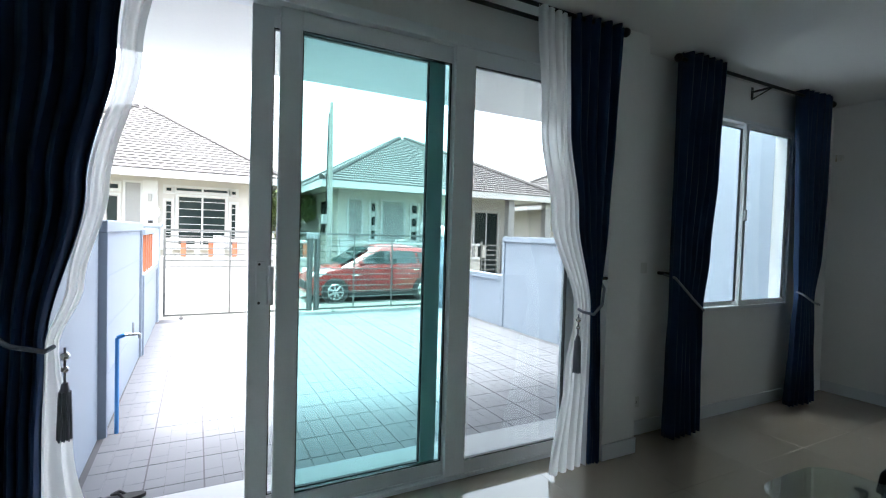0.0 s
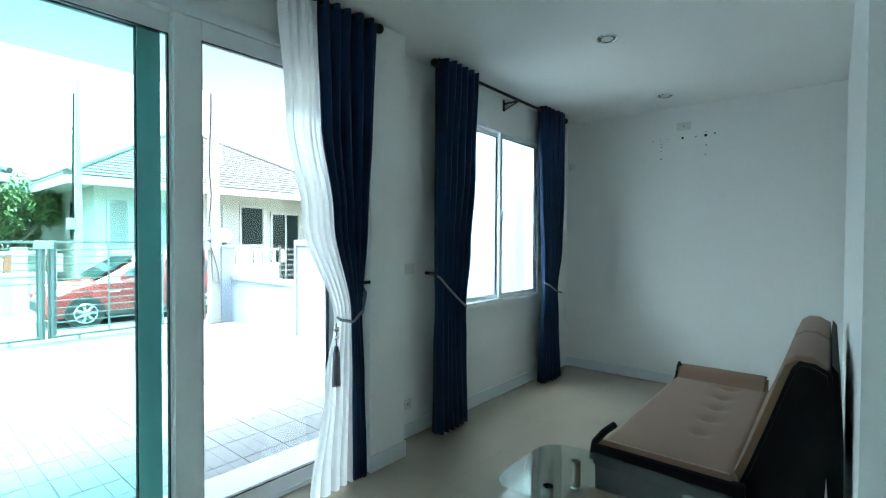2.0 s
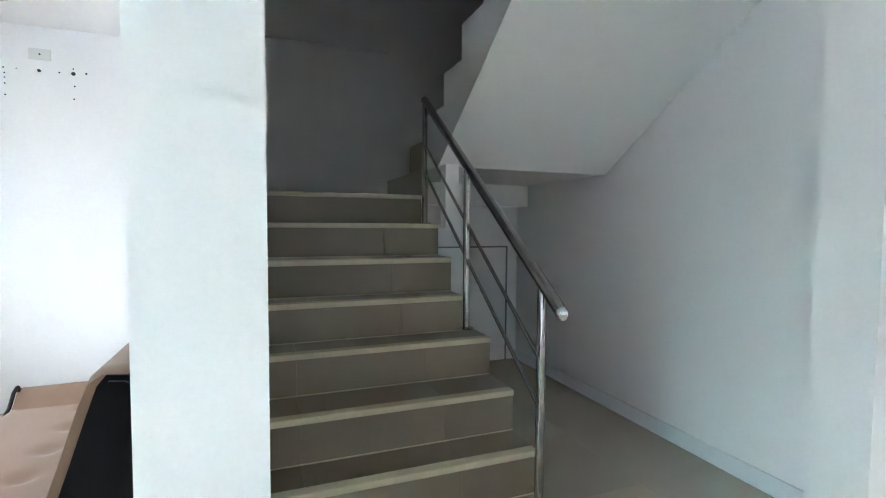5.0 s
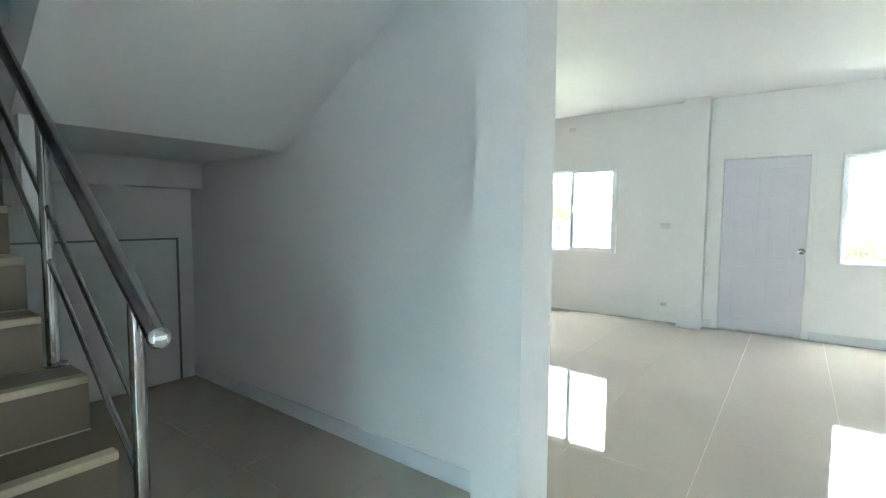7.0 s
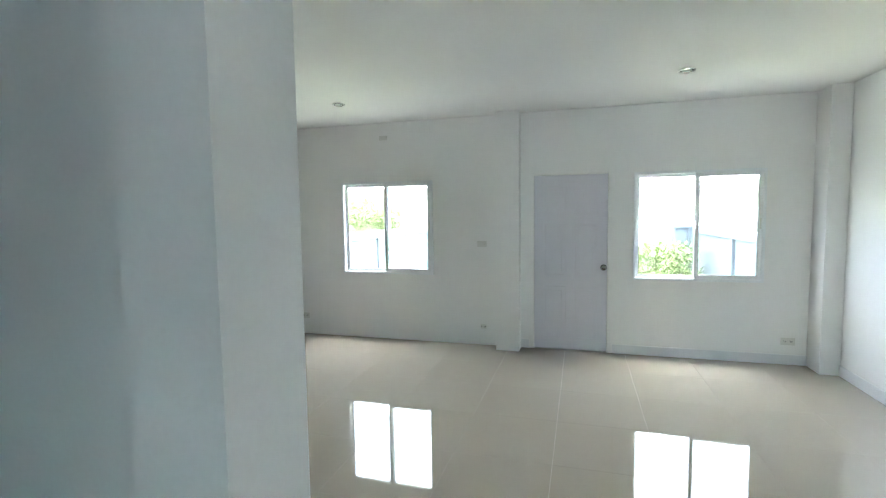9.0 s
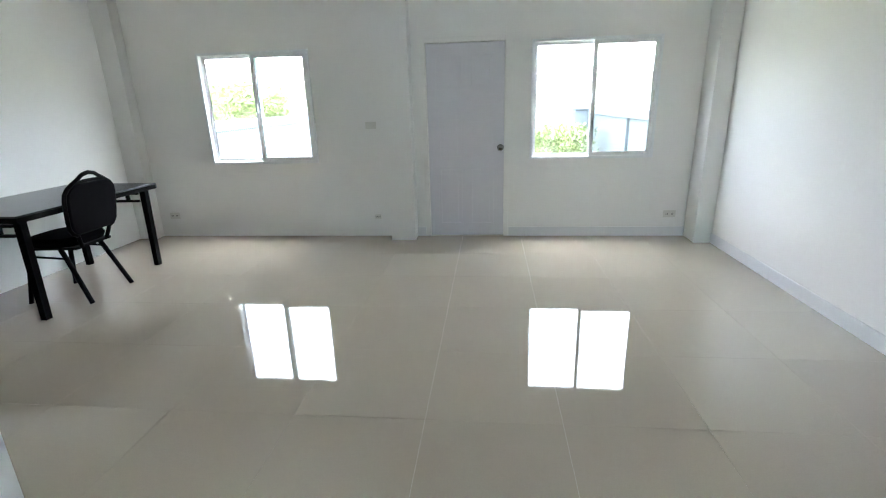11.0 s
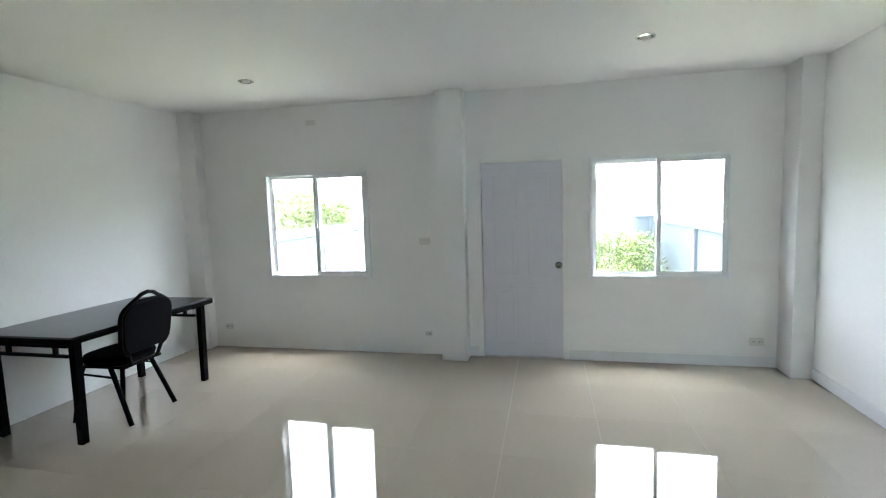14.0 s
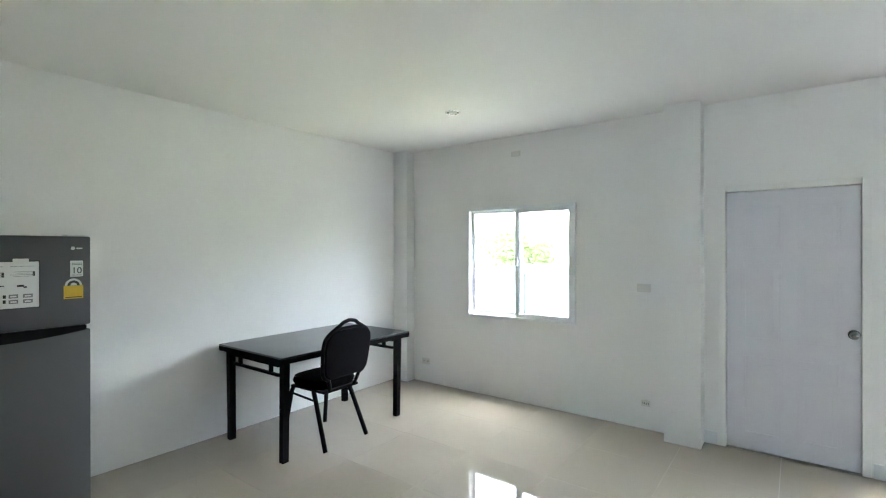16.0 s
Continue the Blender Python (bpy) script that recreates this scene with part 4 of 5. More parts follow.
# ---- switches, sockets, small fittings ----
def plate(name, labeltext, cat, at, along, w, h, kind):
    """A cover plate on a wall; along is the wall's facing: 'y+', 'y-' or 'x-'."""
    t = thing(name, labeltext, cat, at, group=cat + " plates")
    ang = {"y+": 180, "y-": 0, "x-": -90, "x+": 90}[along]
    t.rotation_euler = (0, 0, radians(ang))
    part("cover", boxm(-w / 2, w / 2, -0.009, 0, -h / 2, h / 2, bev=0.003), PLAST, t)
    if kind == "switch":
        part("rocker", boxm(-w * 0.3, w * 0.3, -0.014, -0.009, -h * 0.26, h * 0.26, bev=0.002), PLAST, t)
    elif kind == "socket":
        for sx in (-1, 1):
            for dx in (-0.007, 0.007):
                part("slot", boxm(sx * w * 0.22 + dx - 0.002, sx * w * 0.22 + dx + 0.002, -0.0098, -0.0088, -0.008, 0.008), HOLE, t)
    elif kind == "box":
        part("hole", tubem((0, -0.0105, 0), (0, -0.0085, 0), 0.006), HOLE, t)
    return t
plate("light_switch", "white rocker switch plate beside the column", "switch", (3.44, D, 1.182), "y-", 0.12, 0.075, "switch")
plate("power_socket", "white double power socket low beside the column", "socket", (3.415, D, 0.235), "y-", 0.12, 0.075, "socket")
plate("power_socket", "white double power socket near the table", "socket", (5.80, 0, 0.242), "y+", 0.115, 0.072, "socket")
plate("power_socket", "white power socket beside the back column", "socket", (3.413, 0, 0.22), "y+", 0.07, 0.05, "socket")
plate("power_socket", "white double power socket beside the corner column", "socket", (0.33, 0, 0.235), "y+", 0.125, 0.075, "socket")
plate("light_switch", "white switch plate beside the back column", "switch", (3.427, 0, 1.196), "y+", 0.11, 0.07, "switch")
plate("junction_box", "white blank junction plate high on the wall", "junction box", (4.644, 0, 2.483), "y+", 0.10, 0.055, "plain")
plate("junction_box", "white blank junction plate above drill holes", "junction box", (W, 8.256, 2.475), "x-", 0.125, 0.075, "box")

holes = thing("drill_holes", "small dark drill holes in the white wall", "drill holes", (W, 8.26, 2.3))
for dy, dz, r in ((0.27, 0.064, 0.006), (0.20, 0.066, 0.006), (0.195, 0.03, 0.006), (0.195, 0.0, 0.006), (0.195, -0.04, 0.006), (0.195, -0.115, 0.007), (0.13, 0.066, 0.005), (0.005, 0.066, 0.014), (-0.11, 0.066, 0.007), (-0.19, 0.066, 0.017), (-0.19, 0.10, 0.006), (-0.195, -0.02, 0.007), (-0.19, -0.11, 0.007), (-0.265, 0.075, 0.009)):
    part("hole", tubem((-0.0015, dy, dz), (0.0, dy, dz), r * 0.8, seg=10), HOLE, holes)
hk = thing("wall_bracket", "small white plastic pipe bracket near the corner", "bracket", (W, 9.36, 2.19))
part("clip", boxm(-0.02, 0, -0.025, 0.025, -0.03, 0.03, bev=0.006), PLAST, hk)
part("pin", tubem((-0.03, 0.02, -0.03), (0, 0.03, 0.03), 0.006, seg=8), NOSE, hk)

def downlight(x, y):
    d = thing("downlight", "recessed round chrome downlight, switched off", "ceiling light", (x, y, H), group="ceiling downlights")
    bm = bmesh.new()
    n = 28
    rings = [[bm.verts.new((r * math.cos(6.2832 * i / n), r * math.sin(6.2832 * i / n), z)) for i in range(n)] for r, z in ((0.066, 0.0), (0.064, -0.006), (0.054, -0.008), (0.049, -0.004), (0.036, 0.018))]
    for a, b in zip(rings, rings[1:]):
        for i in range(n):
            bm.faces.new((a[i], a[(i + 1) % n], b[(i + 1) % n], b[i]))
    bmesh.ops.recalc_face_normals(bm, faces=bm.faces[:])
    part("ring", bm, CHROME, d, "chrome trim ring", smooth=True)
    part("lamp", tubem((0, 0, -0.0065), (0, 0, -0.001), 0.038, seg=24), LAMPGLASS, d, "frosted lamp face")
    part("reflector", tubem((0, 0, -0.004), (0, 0, -0.0005), 0.05, seg=24), HOLE, d)
for x, y in ((4.035, 8.265), (5.52, 8.305), (4.67, 1.045), (1.52, 1.165)):
    downlight(x, y)

# ---- outdoors: porch, fences, gate ----
PZ, RZ = -0.36, -0.42
GY = 17.15
bm = bmesh.new()
gv = [bm.verts.new(p) for p in ((-400, -400, -0.55), (400, -400, -0.55), (400, 400, -0.55), (-400, 400, -0.55))]
bm.faces.new(gv)
structure("ground", bm, SOIL, "dry grassy ground round the houses", "ground")
structure("road", boxm(-60, 60, GY + 0.15, 21.6, -0.54, RZ), ROAD, "pale worn concrete road", "road")
structure("ground_porch", boxm(-0.02, 5.98, 10.02, GY + 0.15, -0.54, PZ - 0.006), PAVEJ, "joints under the porch tiles", "pavement")
structure("doorstep", boxm(-0.1, W + 0.1, D + T, 10.02, -0.54, -0.06, bev=0.01), FASCIA, "white painted step outside the sliding door", "step")
structure("ceiling_carport", boxm(-T, 4.6, D + T, 11.68, 2.76, 2.95), CEIL, "white painted carport soffit", "ceiling")
structure("roof_house", boxm(-0.3, W + 0.3, -0.6, 10.0, UP + 0.16, UP + 0.3), FASCIA, "flat roof over the house", "roof")
bm = bmesh.new()
box(bm, -T, W + T, D, D + T, H + 0.3, UP); box(bm, -T, W + T, -T, 0, H + 0.3, UP); box(bm, -T, 0, 0, D, H + 0.3, UP)
structure("wall_upper", bm, WALL, "white walls of the upper storey", "wall")

def fence_wall(name, x, face, y0, y1, top, panel, label):
    """Rendered boundary wall along y with pillars and a raised coping; face is +1 where the porch lies towards +x."""
    f = thing(name, label, "fence wall", kind="structure")
    x0, x1 = sorted((x, x - face * 0.10))
    part("core", boxm(x0, x1, y0 + 0.02, y1 - 0.02, -0.54, top - 0.102), FENCE, f)
    q = sorted((x + face * 0.03, x - face * 0.13))
    part("coping", boxm(*q, y0, y1, top - 0.10, top, bev=0.008), FENCE, f)
    n = max(1, round((y1 - y0) / panel))
    for i in range(n + 1):
        y = y0 + (y1 - y0) * i / n
        # first pillar on the left takes the darker blue for its shade
        part("pillar", boxm(*q, max(y0 + 0.004, y - 0.07), min(y1 - 0.004, y + 0.07), -0.54, top - 0.10, bev=0.006), FENCED if i == 0 and face > 0 else FENCE, f)
    z = PZ + 0.45
    while z < top - 0.2:
        part("joint", boxm(*sorted((x, x + face * 0.003)), y0 + 0.07, y1 - 0.07, z, z + 0.008), FENCED, f)
        z += 0.42
    return f
fence_wall("fence_left", 0.03, 1, 11.75, 14.55, 1.41, 2.8, "pale blue rendered boundary wall with pillars beside the porch")
fence_wall("fence_left_low", 0.05, 1, 14.55, GY, 0.72, 2.6, "low pale blue boundary wall beside the gate")
fence_wall("fence_right", 5.93, -1, 11.7, 14.66, 1.37, 2.96, "pale blue rendered boundary wall with pillars beside the porch")
fence_wall("fence_right_low", 5.93, -1, 14.66, GY, 0.62, 2.5, "low pale blue boundary wall beside the gate")
bm = boxm(W, W + T, D + T, 10.66, -0.54, 2.76)
box(bm, W, W + T, 10.66, 11.7, 2.36, 2.76); box(bm, W, W + T, 11.55, 11.7, -0.54, 2.36); box(bm, W + 0.05, W + T, 10.66, 11.55, -0.54, 2.36)
structure("wall_carport_right", bm, FENCE, "pale carport side wall with a recess", "wall")
structure("wall_carport_left", boxm(-T, 0.0, D + T, 11.75, -0.54, 2.76), FENCE, "pale carport side wall", "wall")
# orange balusters above the low wall by the gate
bl = thing("balustrade", "low parapet panel with orange balusters beside the gate", "balustrade")
for k in range(4):
    part("baluster", boxm(-0.02, 0.06, 15.0 + 0.32 * k, 15.12 + 0.32 * k, 0.72, 1.25, bev=0.02), ORANGE, bl)
part("rail", boxm(-0.04, 0.08, 14.62, 16.3, 1.25, 1.33, bev=0.01), FENCE, bl)

def gate_pillar(x, h, name_label):
    g = thing("gate_pillar", name_label, "gate pillar", (x, GY + 0.05, PZ), group="gate pillars")
    part("shaft", boxm(-0.15, 0.15, -0.15, 0.15, -0.15, h, bev=0.012), FENCE, g)
    part("cap", boxm(-0.19, 0.19, -0.19, 0.19, h, h + 0.06, bev=0.012), FENCE, g)
    part("lamp_base", tubem((0, 0, h + 0.06), (0, 0, h + 0.13), 0.05, r2=0.035, seg=16), ROD, g)
    part("globe", ballm((0, 0, h + 0.26), 0.15), GLOBE, g, "white globe lamp", smooth=True)
gate_pillar(-0.06, 1.72, "pale blue gate pillar with a white globe lamp")
gate_pillar(5.85, 1.55, "pale blue gate pillar with a white globe lamp by the pole")

gate = thing("sliding_gate", "galvanised steel sliding gate with horizontal bars", "gate")
g0, g1, gm = 0.15, 5.42, 2.80
zb, zt = PZ + 0.07, 1.335
def gbar(name, x0, x1, z0, z1, y=GY, d=0.02):
    part(name, boxm(x0, x1, y - d, y + d, z0, z1, bev=0.004), GATEM, gate)
for a, b in ((g0, gm), (gm + 0.12, g1)):
    gbar("frame_bar", a, b, zt - 0.04, zt); gbar("frame_bar", a, b, zb, zb + 0.04)
    gbar("frame_bar", a, a + 0.04, zb + 0.04, zt - 0.04); gbar("frame_bar", b - 0.04, b, zb + 0.04, zt - 0.04)
for k in range(6):
    gbar("bar", g0 + 0.04, gm - 0.04, 0.62 + 0.115 * k, 0.64 + 0.115 * k, d=0.010)
for k in range(12):
    gbar("bar", gm + 0.16, g1 - 0.04, zb + 0.12 + 0.122 * k, zb + 0.14 + 0.122 * k, d=0.010)
for x in (1.25, 1.75):
    gbar("upright", x, x + 0.03, zb + 0.04, zt - 0.04 if x < 1.5 else 0.62, y=GY - 0.014, d=0.012)
for x in (3.72, 4.6):
    gbar("upright", x, x + 0.03, zb + 0.04, zt - 0.04, y=GY - 0.014, d=0.012)
for k in range(4):
    gbar("lock_post", gm - 0.06 + 0.075 * k, gm - 0.02 + 0.075 * k, zb - 0.02, zt + 0.01, y=GY + 0.05, d=0.02)
part("letter_box", boxm(gm - 0.10, gm + 0.16, GY - 0.045, GY + 0.02, 1.20, 1.33, bev=0.008), SHUTTER, gate, "grey steel letter box")
for x in (0.45, 2.4, 3.3, 5.0):
    part("wheel", tubem((x, GY - 0.015, zb - 0.035), (x, GY + 0.015, zb - 0.035), 0.035, seg=16), STEEL, gate, smooth=True)

tap = thing("garden_tap", "blue plastic water pipe with a brass tap", "tap", (0.12, 11.83, PZ))
part("pipe", tubem((0, 0, 0), (0, 0, 0.80), 0.016, seg=12), PVC, tap, smooth=True)
part("elbow", tubem((0, 0, 0.80), (0.05, 0.0, 0.82), 0.017, seg=12), PVC, tap, smooth=True)
bm = tubem((0.05, 0, 0.82), (0.16, 0, 0.82), 0.011, seg=10)
tube(bm, (0.11, 0, 0.82), (0.11, 0, 0.92), 0.007, seg=8); tube(bm, (0.155, 0, 0.825), (0.155, 0, 0.785), 0.011, seg=10)
part("spout", bm, STEEL, tap, "brass tap", smooth=True)

def sandal(x, y, turn):
    s = thing("sandal", "black rubber sandal on the porch tiles", "sandal", (x, y, PZ), group="sandals on the porch")
    s.rotation_euler = (0, 0, radians(turn))
    sole = [(0.045 * math.sin(t) * (1 + 0.15 * math.cos(t)), 0.125 * math.cos(t)) for t in [i / 24 * 6.2832 for i in range(24)]]
    part("sole", prism(bmesh.new(), sole, 0, 0.022, "z"), TYRE, s, smooth=True)
    tube_curve("strap", [(-0.04, -0.01, 0.02), (-0.02, 0.02, 0.055), (0.0, 0.06, 0.05), (0.02, 0.02, 0.055), (0.04, -0.01, 0.02)], 0.008, TYRE, s)
sandal(0.20, 10.60, 70)
sandal(0.30, 10.66, 95)

# ---- service pole and street pole ----
def pole(name, x, y, z0, z1, w0, w1, label):
    p = thing(name, label, "utility pole", (x, y, z0))
    bm = bmesh.new()
    A = [bm.verts.new((sx * w0, sy * w0, 0)) for sx, sy in ((-1, -1), (1, -1), (1, 1), (-1, 1))]
    B = [bm.verts.new((sx * w1, sy * w1, z1 - z0)) for sx, sy in ((-1, -1), (1, -1), (1, 1), (-1, 1))]
    for i in range(4):
        bm.faces.new((A[i], A[(i + 1) % 4], B[(i + 1) % 4], B[i]))
    bm.faces.new(A[::-1]); bm.faces.new(B)
    bmesh.ops.bevel(bm, geom=bm.edges[:], offset=0.012, segments=1, affect='EDGES')
    part("shaft", bm, CONC, p)
    return p
sp = pole("service_pole", 5.56, 17.05, PZ, 5.6, 0.10, 0.075, "square concrete service pole with meters and cables by the gate")
part("meter", boxm(-0.27, -0.10, -0.08, 0.08, 1.72, 1.98, bev=0.015), SHUTTER, sp, "grey electricity meter")
part("meter", boxm(-0.22, -0.10, -0.07, 0.07, 1.52, 1.68, bev=0.015), SHUTTER, sp, "grey electricity meter")
tube_curve("cable", [(-0.13, -0.05, 1.98), (-0.10, -0.11, 2.6), (-0.14, -0.11, 3.2), (-0.09, -0.09, 4.4), (-0.1, -0.08, 5.9)], 0.012, BLACK, sp)
tube_curve("cable", [(-0.08, -0.11, 1.5), (0.02, -0.12, 1.1), (0.05, -0.12, 0.8), (-0.09, -0.11, 0.9), (-0.10, -0.11, 1.55)], 0.009, BLACK, sp)
tube_curve("conduit", [(0.13, -0.08, 0.05), (0.13, -0.08, 1.6)], 0.014, FENCED, sp)
st = pole("street_pole", 4.45, 22.3, -0.5, 5.5, 0.10, 0.05, "tall concrete street pole with insulators")
for s in (-1, 1):
    for z in (4.5, 4.7):
        part("insulator", tubem((s * 0.10, 0, z), (s * 0.19, 0, z), 0.03, r2=0.02, seg=10), PLAST, st)
part("meter", boxm(-0.24, -0.08, -0.1, 0.1, 2.1, 2.4, bev=0.02), SHUTTER, st, "grey electricity meter")
tube_curve("cable", [(-0.12, -0.12, 2.4), (-0.13, -0.12, 3.6), (-0.1, -0.1, 5.6)], 0.02, BLACK, st)

# ---- red hatchback ----
car = thing("hatchback_car", "red five-door hatchback car parked on the road", "car", (4.95, 19.55, RZ))
def loft(stations, ring):
    bm = bmesh.new()
    rows = [[bm.verts.new(p) for p in ring(*s)] for s in stations]
    n = len(rows[0])
    for a, b in zip(rows, rows[1:]):
        for i in range(n - 1):
            bm.faces.new((a[i], a[i + 1], b[i + 1], b[i]))
    bm.faces.new(rows[0]); bm.faces.new(rows[-1][::-1])
    bmesh.ops.recalc_face_normals(bm, faces=bm.faces[:])
    return bm
def body_ring(x, w, zt, zc):
    # x, half width, top height at the centre and at the shoulder
    pts = [(-w * 0.90, 0.20), (-w * 0.97, 0.30), (-w, 0.48), (-w * 0.985, 0.66), (-w * 0.95, zc), (-w * 0.6, zt), (0, zt + 0.015), (w * 0.6, zt), (w * 0.95, zc), (w * 0.985, 0.66), (w, 0.48), (w * 0.97, 0.30), (w * 0.90, 0.20), (0, 0.18), (-w * 0.90, 0.20)]
    return [(x, y, z) for y, z in pts]
XF = [(-1.82, 0.55, 0.55, 0.52), (-1.78, 0.66, 0.66, 0.62), (-1.68, 0.74, 0.74, 0.69), (-1.5, 0.79, 0.82, 0.76), (-1.2, 0.815, 0.89, 0.82), (-0.9, 0.82, 0.94, 0.86), (-0.4, 0.825, 0.97, 0.89), (0.3, 0.825, 0.98, 0.91), (0.9, 0.82, 0.99, 0.93), (1.4, 0.80, 1.00, 0.95), (1.66, 0.76, 0.99, 0.94), (1.80, 0.70, 0.90, 0.86), (1.84, 0.62, 0.60, 0.58)]
body = part("body", loft(XF, body_ring), CARRED, car, smooth=True)
def cabin_ring(x, w, zt, zb, tuck=0.80):
    pts = [(-w, zb), (-w * (1 + tuck) / 2, (zb + zt) / 2), (-w * tuck, zt - 0.06), (-w * tuck * 0.88, zt - 0.01), (0, zt + 0.02), (w * tuck * 0.88, zt - 0.01), (w * tuck, zt - 0.06), (w * (1 + tuck) / 2, (zb + zt) / 2), (w, zb)]
    return [(x, y, z) for y, z in pts]
CB = [(-0.98, 0.66, 0.93, 0.88), (-0.6, 0.72, 1.18, 0.9), (-0.25, 0.755, 1.37, 0.9), (0.1, 0.77, 1.46, 0.9), (0.55, 0.77, 1.48, 0.9), (1.0, 0.765, 1.46, 0.9), (1.4, 0.745, 1.40, 0.9), (1.62, 0.72, 1.28, 0.9), (1.76, 0.69, 1.02, 0.88)]
part("roof", loft(CB, cabin_ring), CARRED, car, smooth=True)
for s in (-1, 1):
    def glasspane(pts, name="window"):
        bm = bmesh.new()
        a = [bm.verts.new((x, s * (y + 0.004), z)) for x, y, z in pts]
        b = [bm.verts.new((x, s * (y + 0.012), z)) for x, y, z in pts]
        n = len(a)
        bm.faces.new(a); bm.faces.new(b[::-1])
        for i in range(n):
            bm.faces.new((a[i], a[(i + 1) % n], b[(i + 1) % n], b[i]))
        bmesh.ops.recalc_face_normals(bm, faces=bm.faces[:])
        part(name, bm, CARGLASS, car, "dark tinted side window")
    glasspane([(-0.62, 0.735, 0.98), (0.28, 0.755, 0.99), (0.28, 0.68, 1.33), (-0.02, 0.675, 1.31), (-0.3, 0.69, 1.19)])
    glasspane([(0.34, 0.755, 0.99), (1.05, 0.75, 1.01), (0.98, 0.68, 1.32), (0.34, 0.68, 1.33)])
    glasspane([(1.12, 0.745, 1.02), (1.42, 0.725, 1.06), (1.28, 0.675, 1.28), (1.06, 0.675, 1.31)])
    part("door_handle", boxm(0.12, 0.27, s * 0.825, s * 0.85, 0.80, 0.83, bev=0.008), CARRED, car)
    part("door_handle", boxm(0.92, 1.07, s * 0.825, s * 0.85, 0.82, 0.85, bev=0.008), CHROME, car)
    part("mirror", boxm(-0.62, -0.50, s * 0.80, s * 0.98, 0.94, 1.06, bev=0.03), CARRED, car, smooth=True)
    part("headlight", boxm(-1.72, -1.38, s * 0.60, s * 0.765, 0.66, 0.78, bev=0.03), GLOBE, car, "clear headlight", smooth=True)
    part("tail_light", boxm(1.66, 1.80, s * 0.60, s * 0.745, 0.80, 1.0, bev=0.03), CARRED, car, smooth=True)
    part("side_marker", boxm(-0.78, -0.60, s * 0.82, s * 0.832, 0.68, 0.73, bev=0.004), PLAST, car)
    part("sill", boxm(-0.85, 0.95, s * 0.76, s * 0.825, 0.18, 0.27, bev=0.02), TYRE, car)
    for x in (-1.19, 1.25):
        part("wheel_arch", tubem((x, s * 0.70, 0.30), (x, s * 0.835, 0.30), 0.335, seg=28), TYRE, car, smooth=True)
        wheel = part("wheel", tubem((x, s * 0.66, 0.285), (x, s * 0.85, 0.285), 0.285, seg=32), TYRE, car, smooth=True)
        part("rim", tubem((x, s * 0.80, 0.285), (x, s * 0.856, 0.285), 0.195, seg=28), HOLE, wheel, smooth=True)
        bm = bmesh.new()
        for k in range(7):
            a = k / 7 * 6.2832
            tube(bm, (x, s * 0.86, 0.285), (x + 0.185 * math.cos(a), s * 0.858, 0.285 + 0.185 * math.sin(a)), 0.026, seg=6)
        tube(bm, (x, s * 0.85, 0.285), (x, s * 0.872, 0.285), 0.045, seg=14)
        for k in range(28):
            a, b = k / 28 * 6.2832, (k + 1) / 28 * 6.2832
            tube(bm, (x + 0.19 * math.cos(a), s * 0.857, 0.285 + 0.19 * math.sin(a)), (x + 0.19 * math.cos(b), s * 0.857, 0.285 + 0.19 * math.sin(b)), 0.012, seg=5)
        part("spokes", bm, RIM, wheel, "silver alloy spokes")
bm = bmesh.new()
pts = [(-0.965, 0.60, 0.955), (-0.965, -0.60, 0.955), (-0.29, -0.60, 1.375), (-0.29, 0.60, 1.375)]
a = [bm.verts.new(p) for p in pts]
b = [bm.verts.new((x - 0.02, y, z + 0.03)) for x, y, z in pts]
bm.faces.new(a); bm.faces.new(b[::-1])
for i in range(4):
    bm.faces.new((a[i], a[(i + 1) % 4], b[(i + 1) % 4], b[i]))
bmesh.ops.recalc_face_normals(bm, faces=bm.faces[:])
part("windscreen", bm, CARGLASS, car, "dark raked windscreen")
part("grille", boxm(-1.86, -1.76, -0.42, 0.42, 0.32, 0.52, bev=0.03), TYRE, car)
part("bumper", boxm(-1.86, -1.70, -0.68, 0.68, 0.22, 0.34, bev=0.04), CARRED, car, smooth=True)
for x in (-0.35, 0.31, 1.08):
    for s in (-1, 1):
        part("door_seam", boxm(x - 0.006, x + 0.006, s * 0.822, s * 0.829, 0.28, 0.88), TYRE, car)

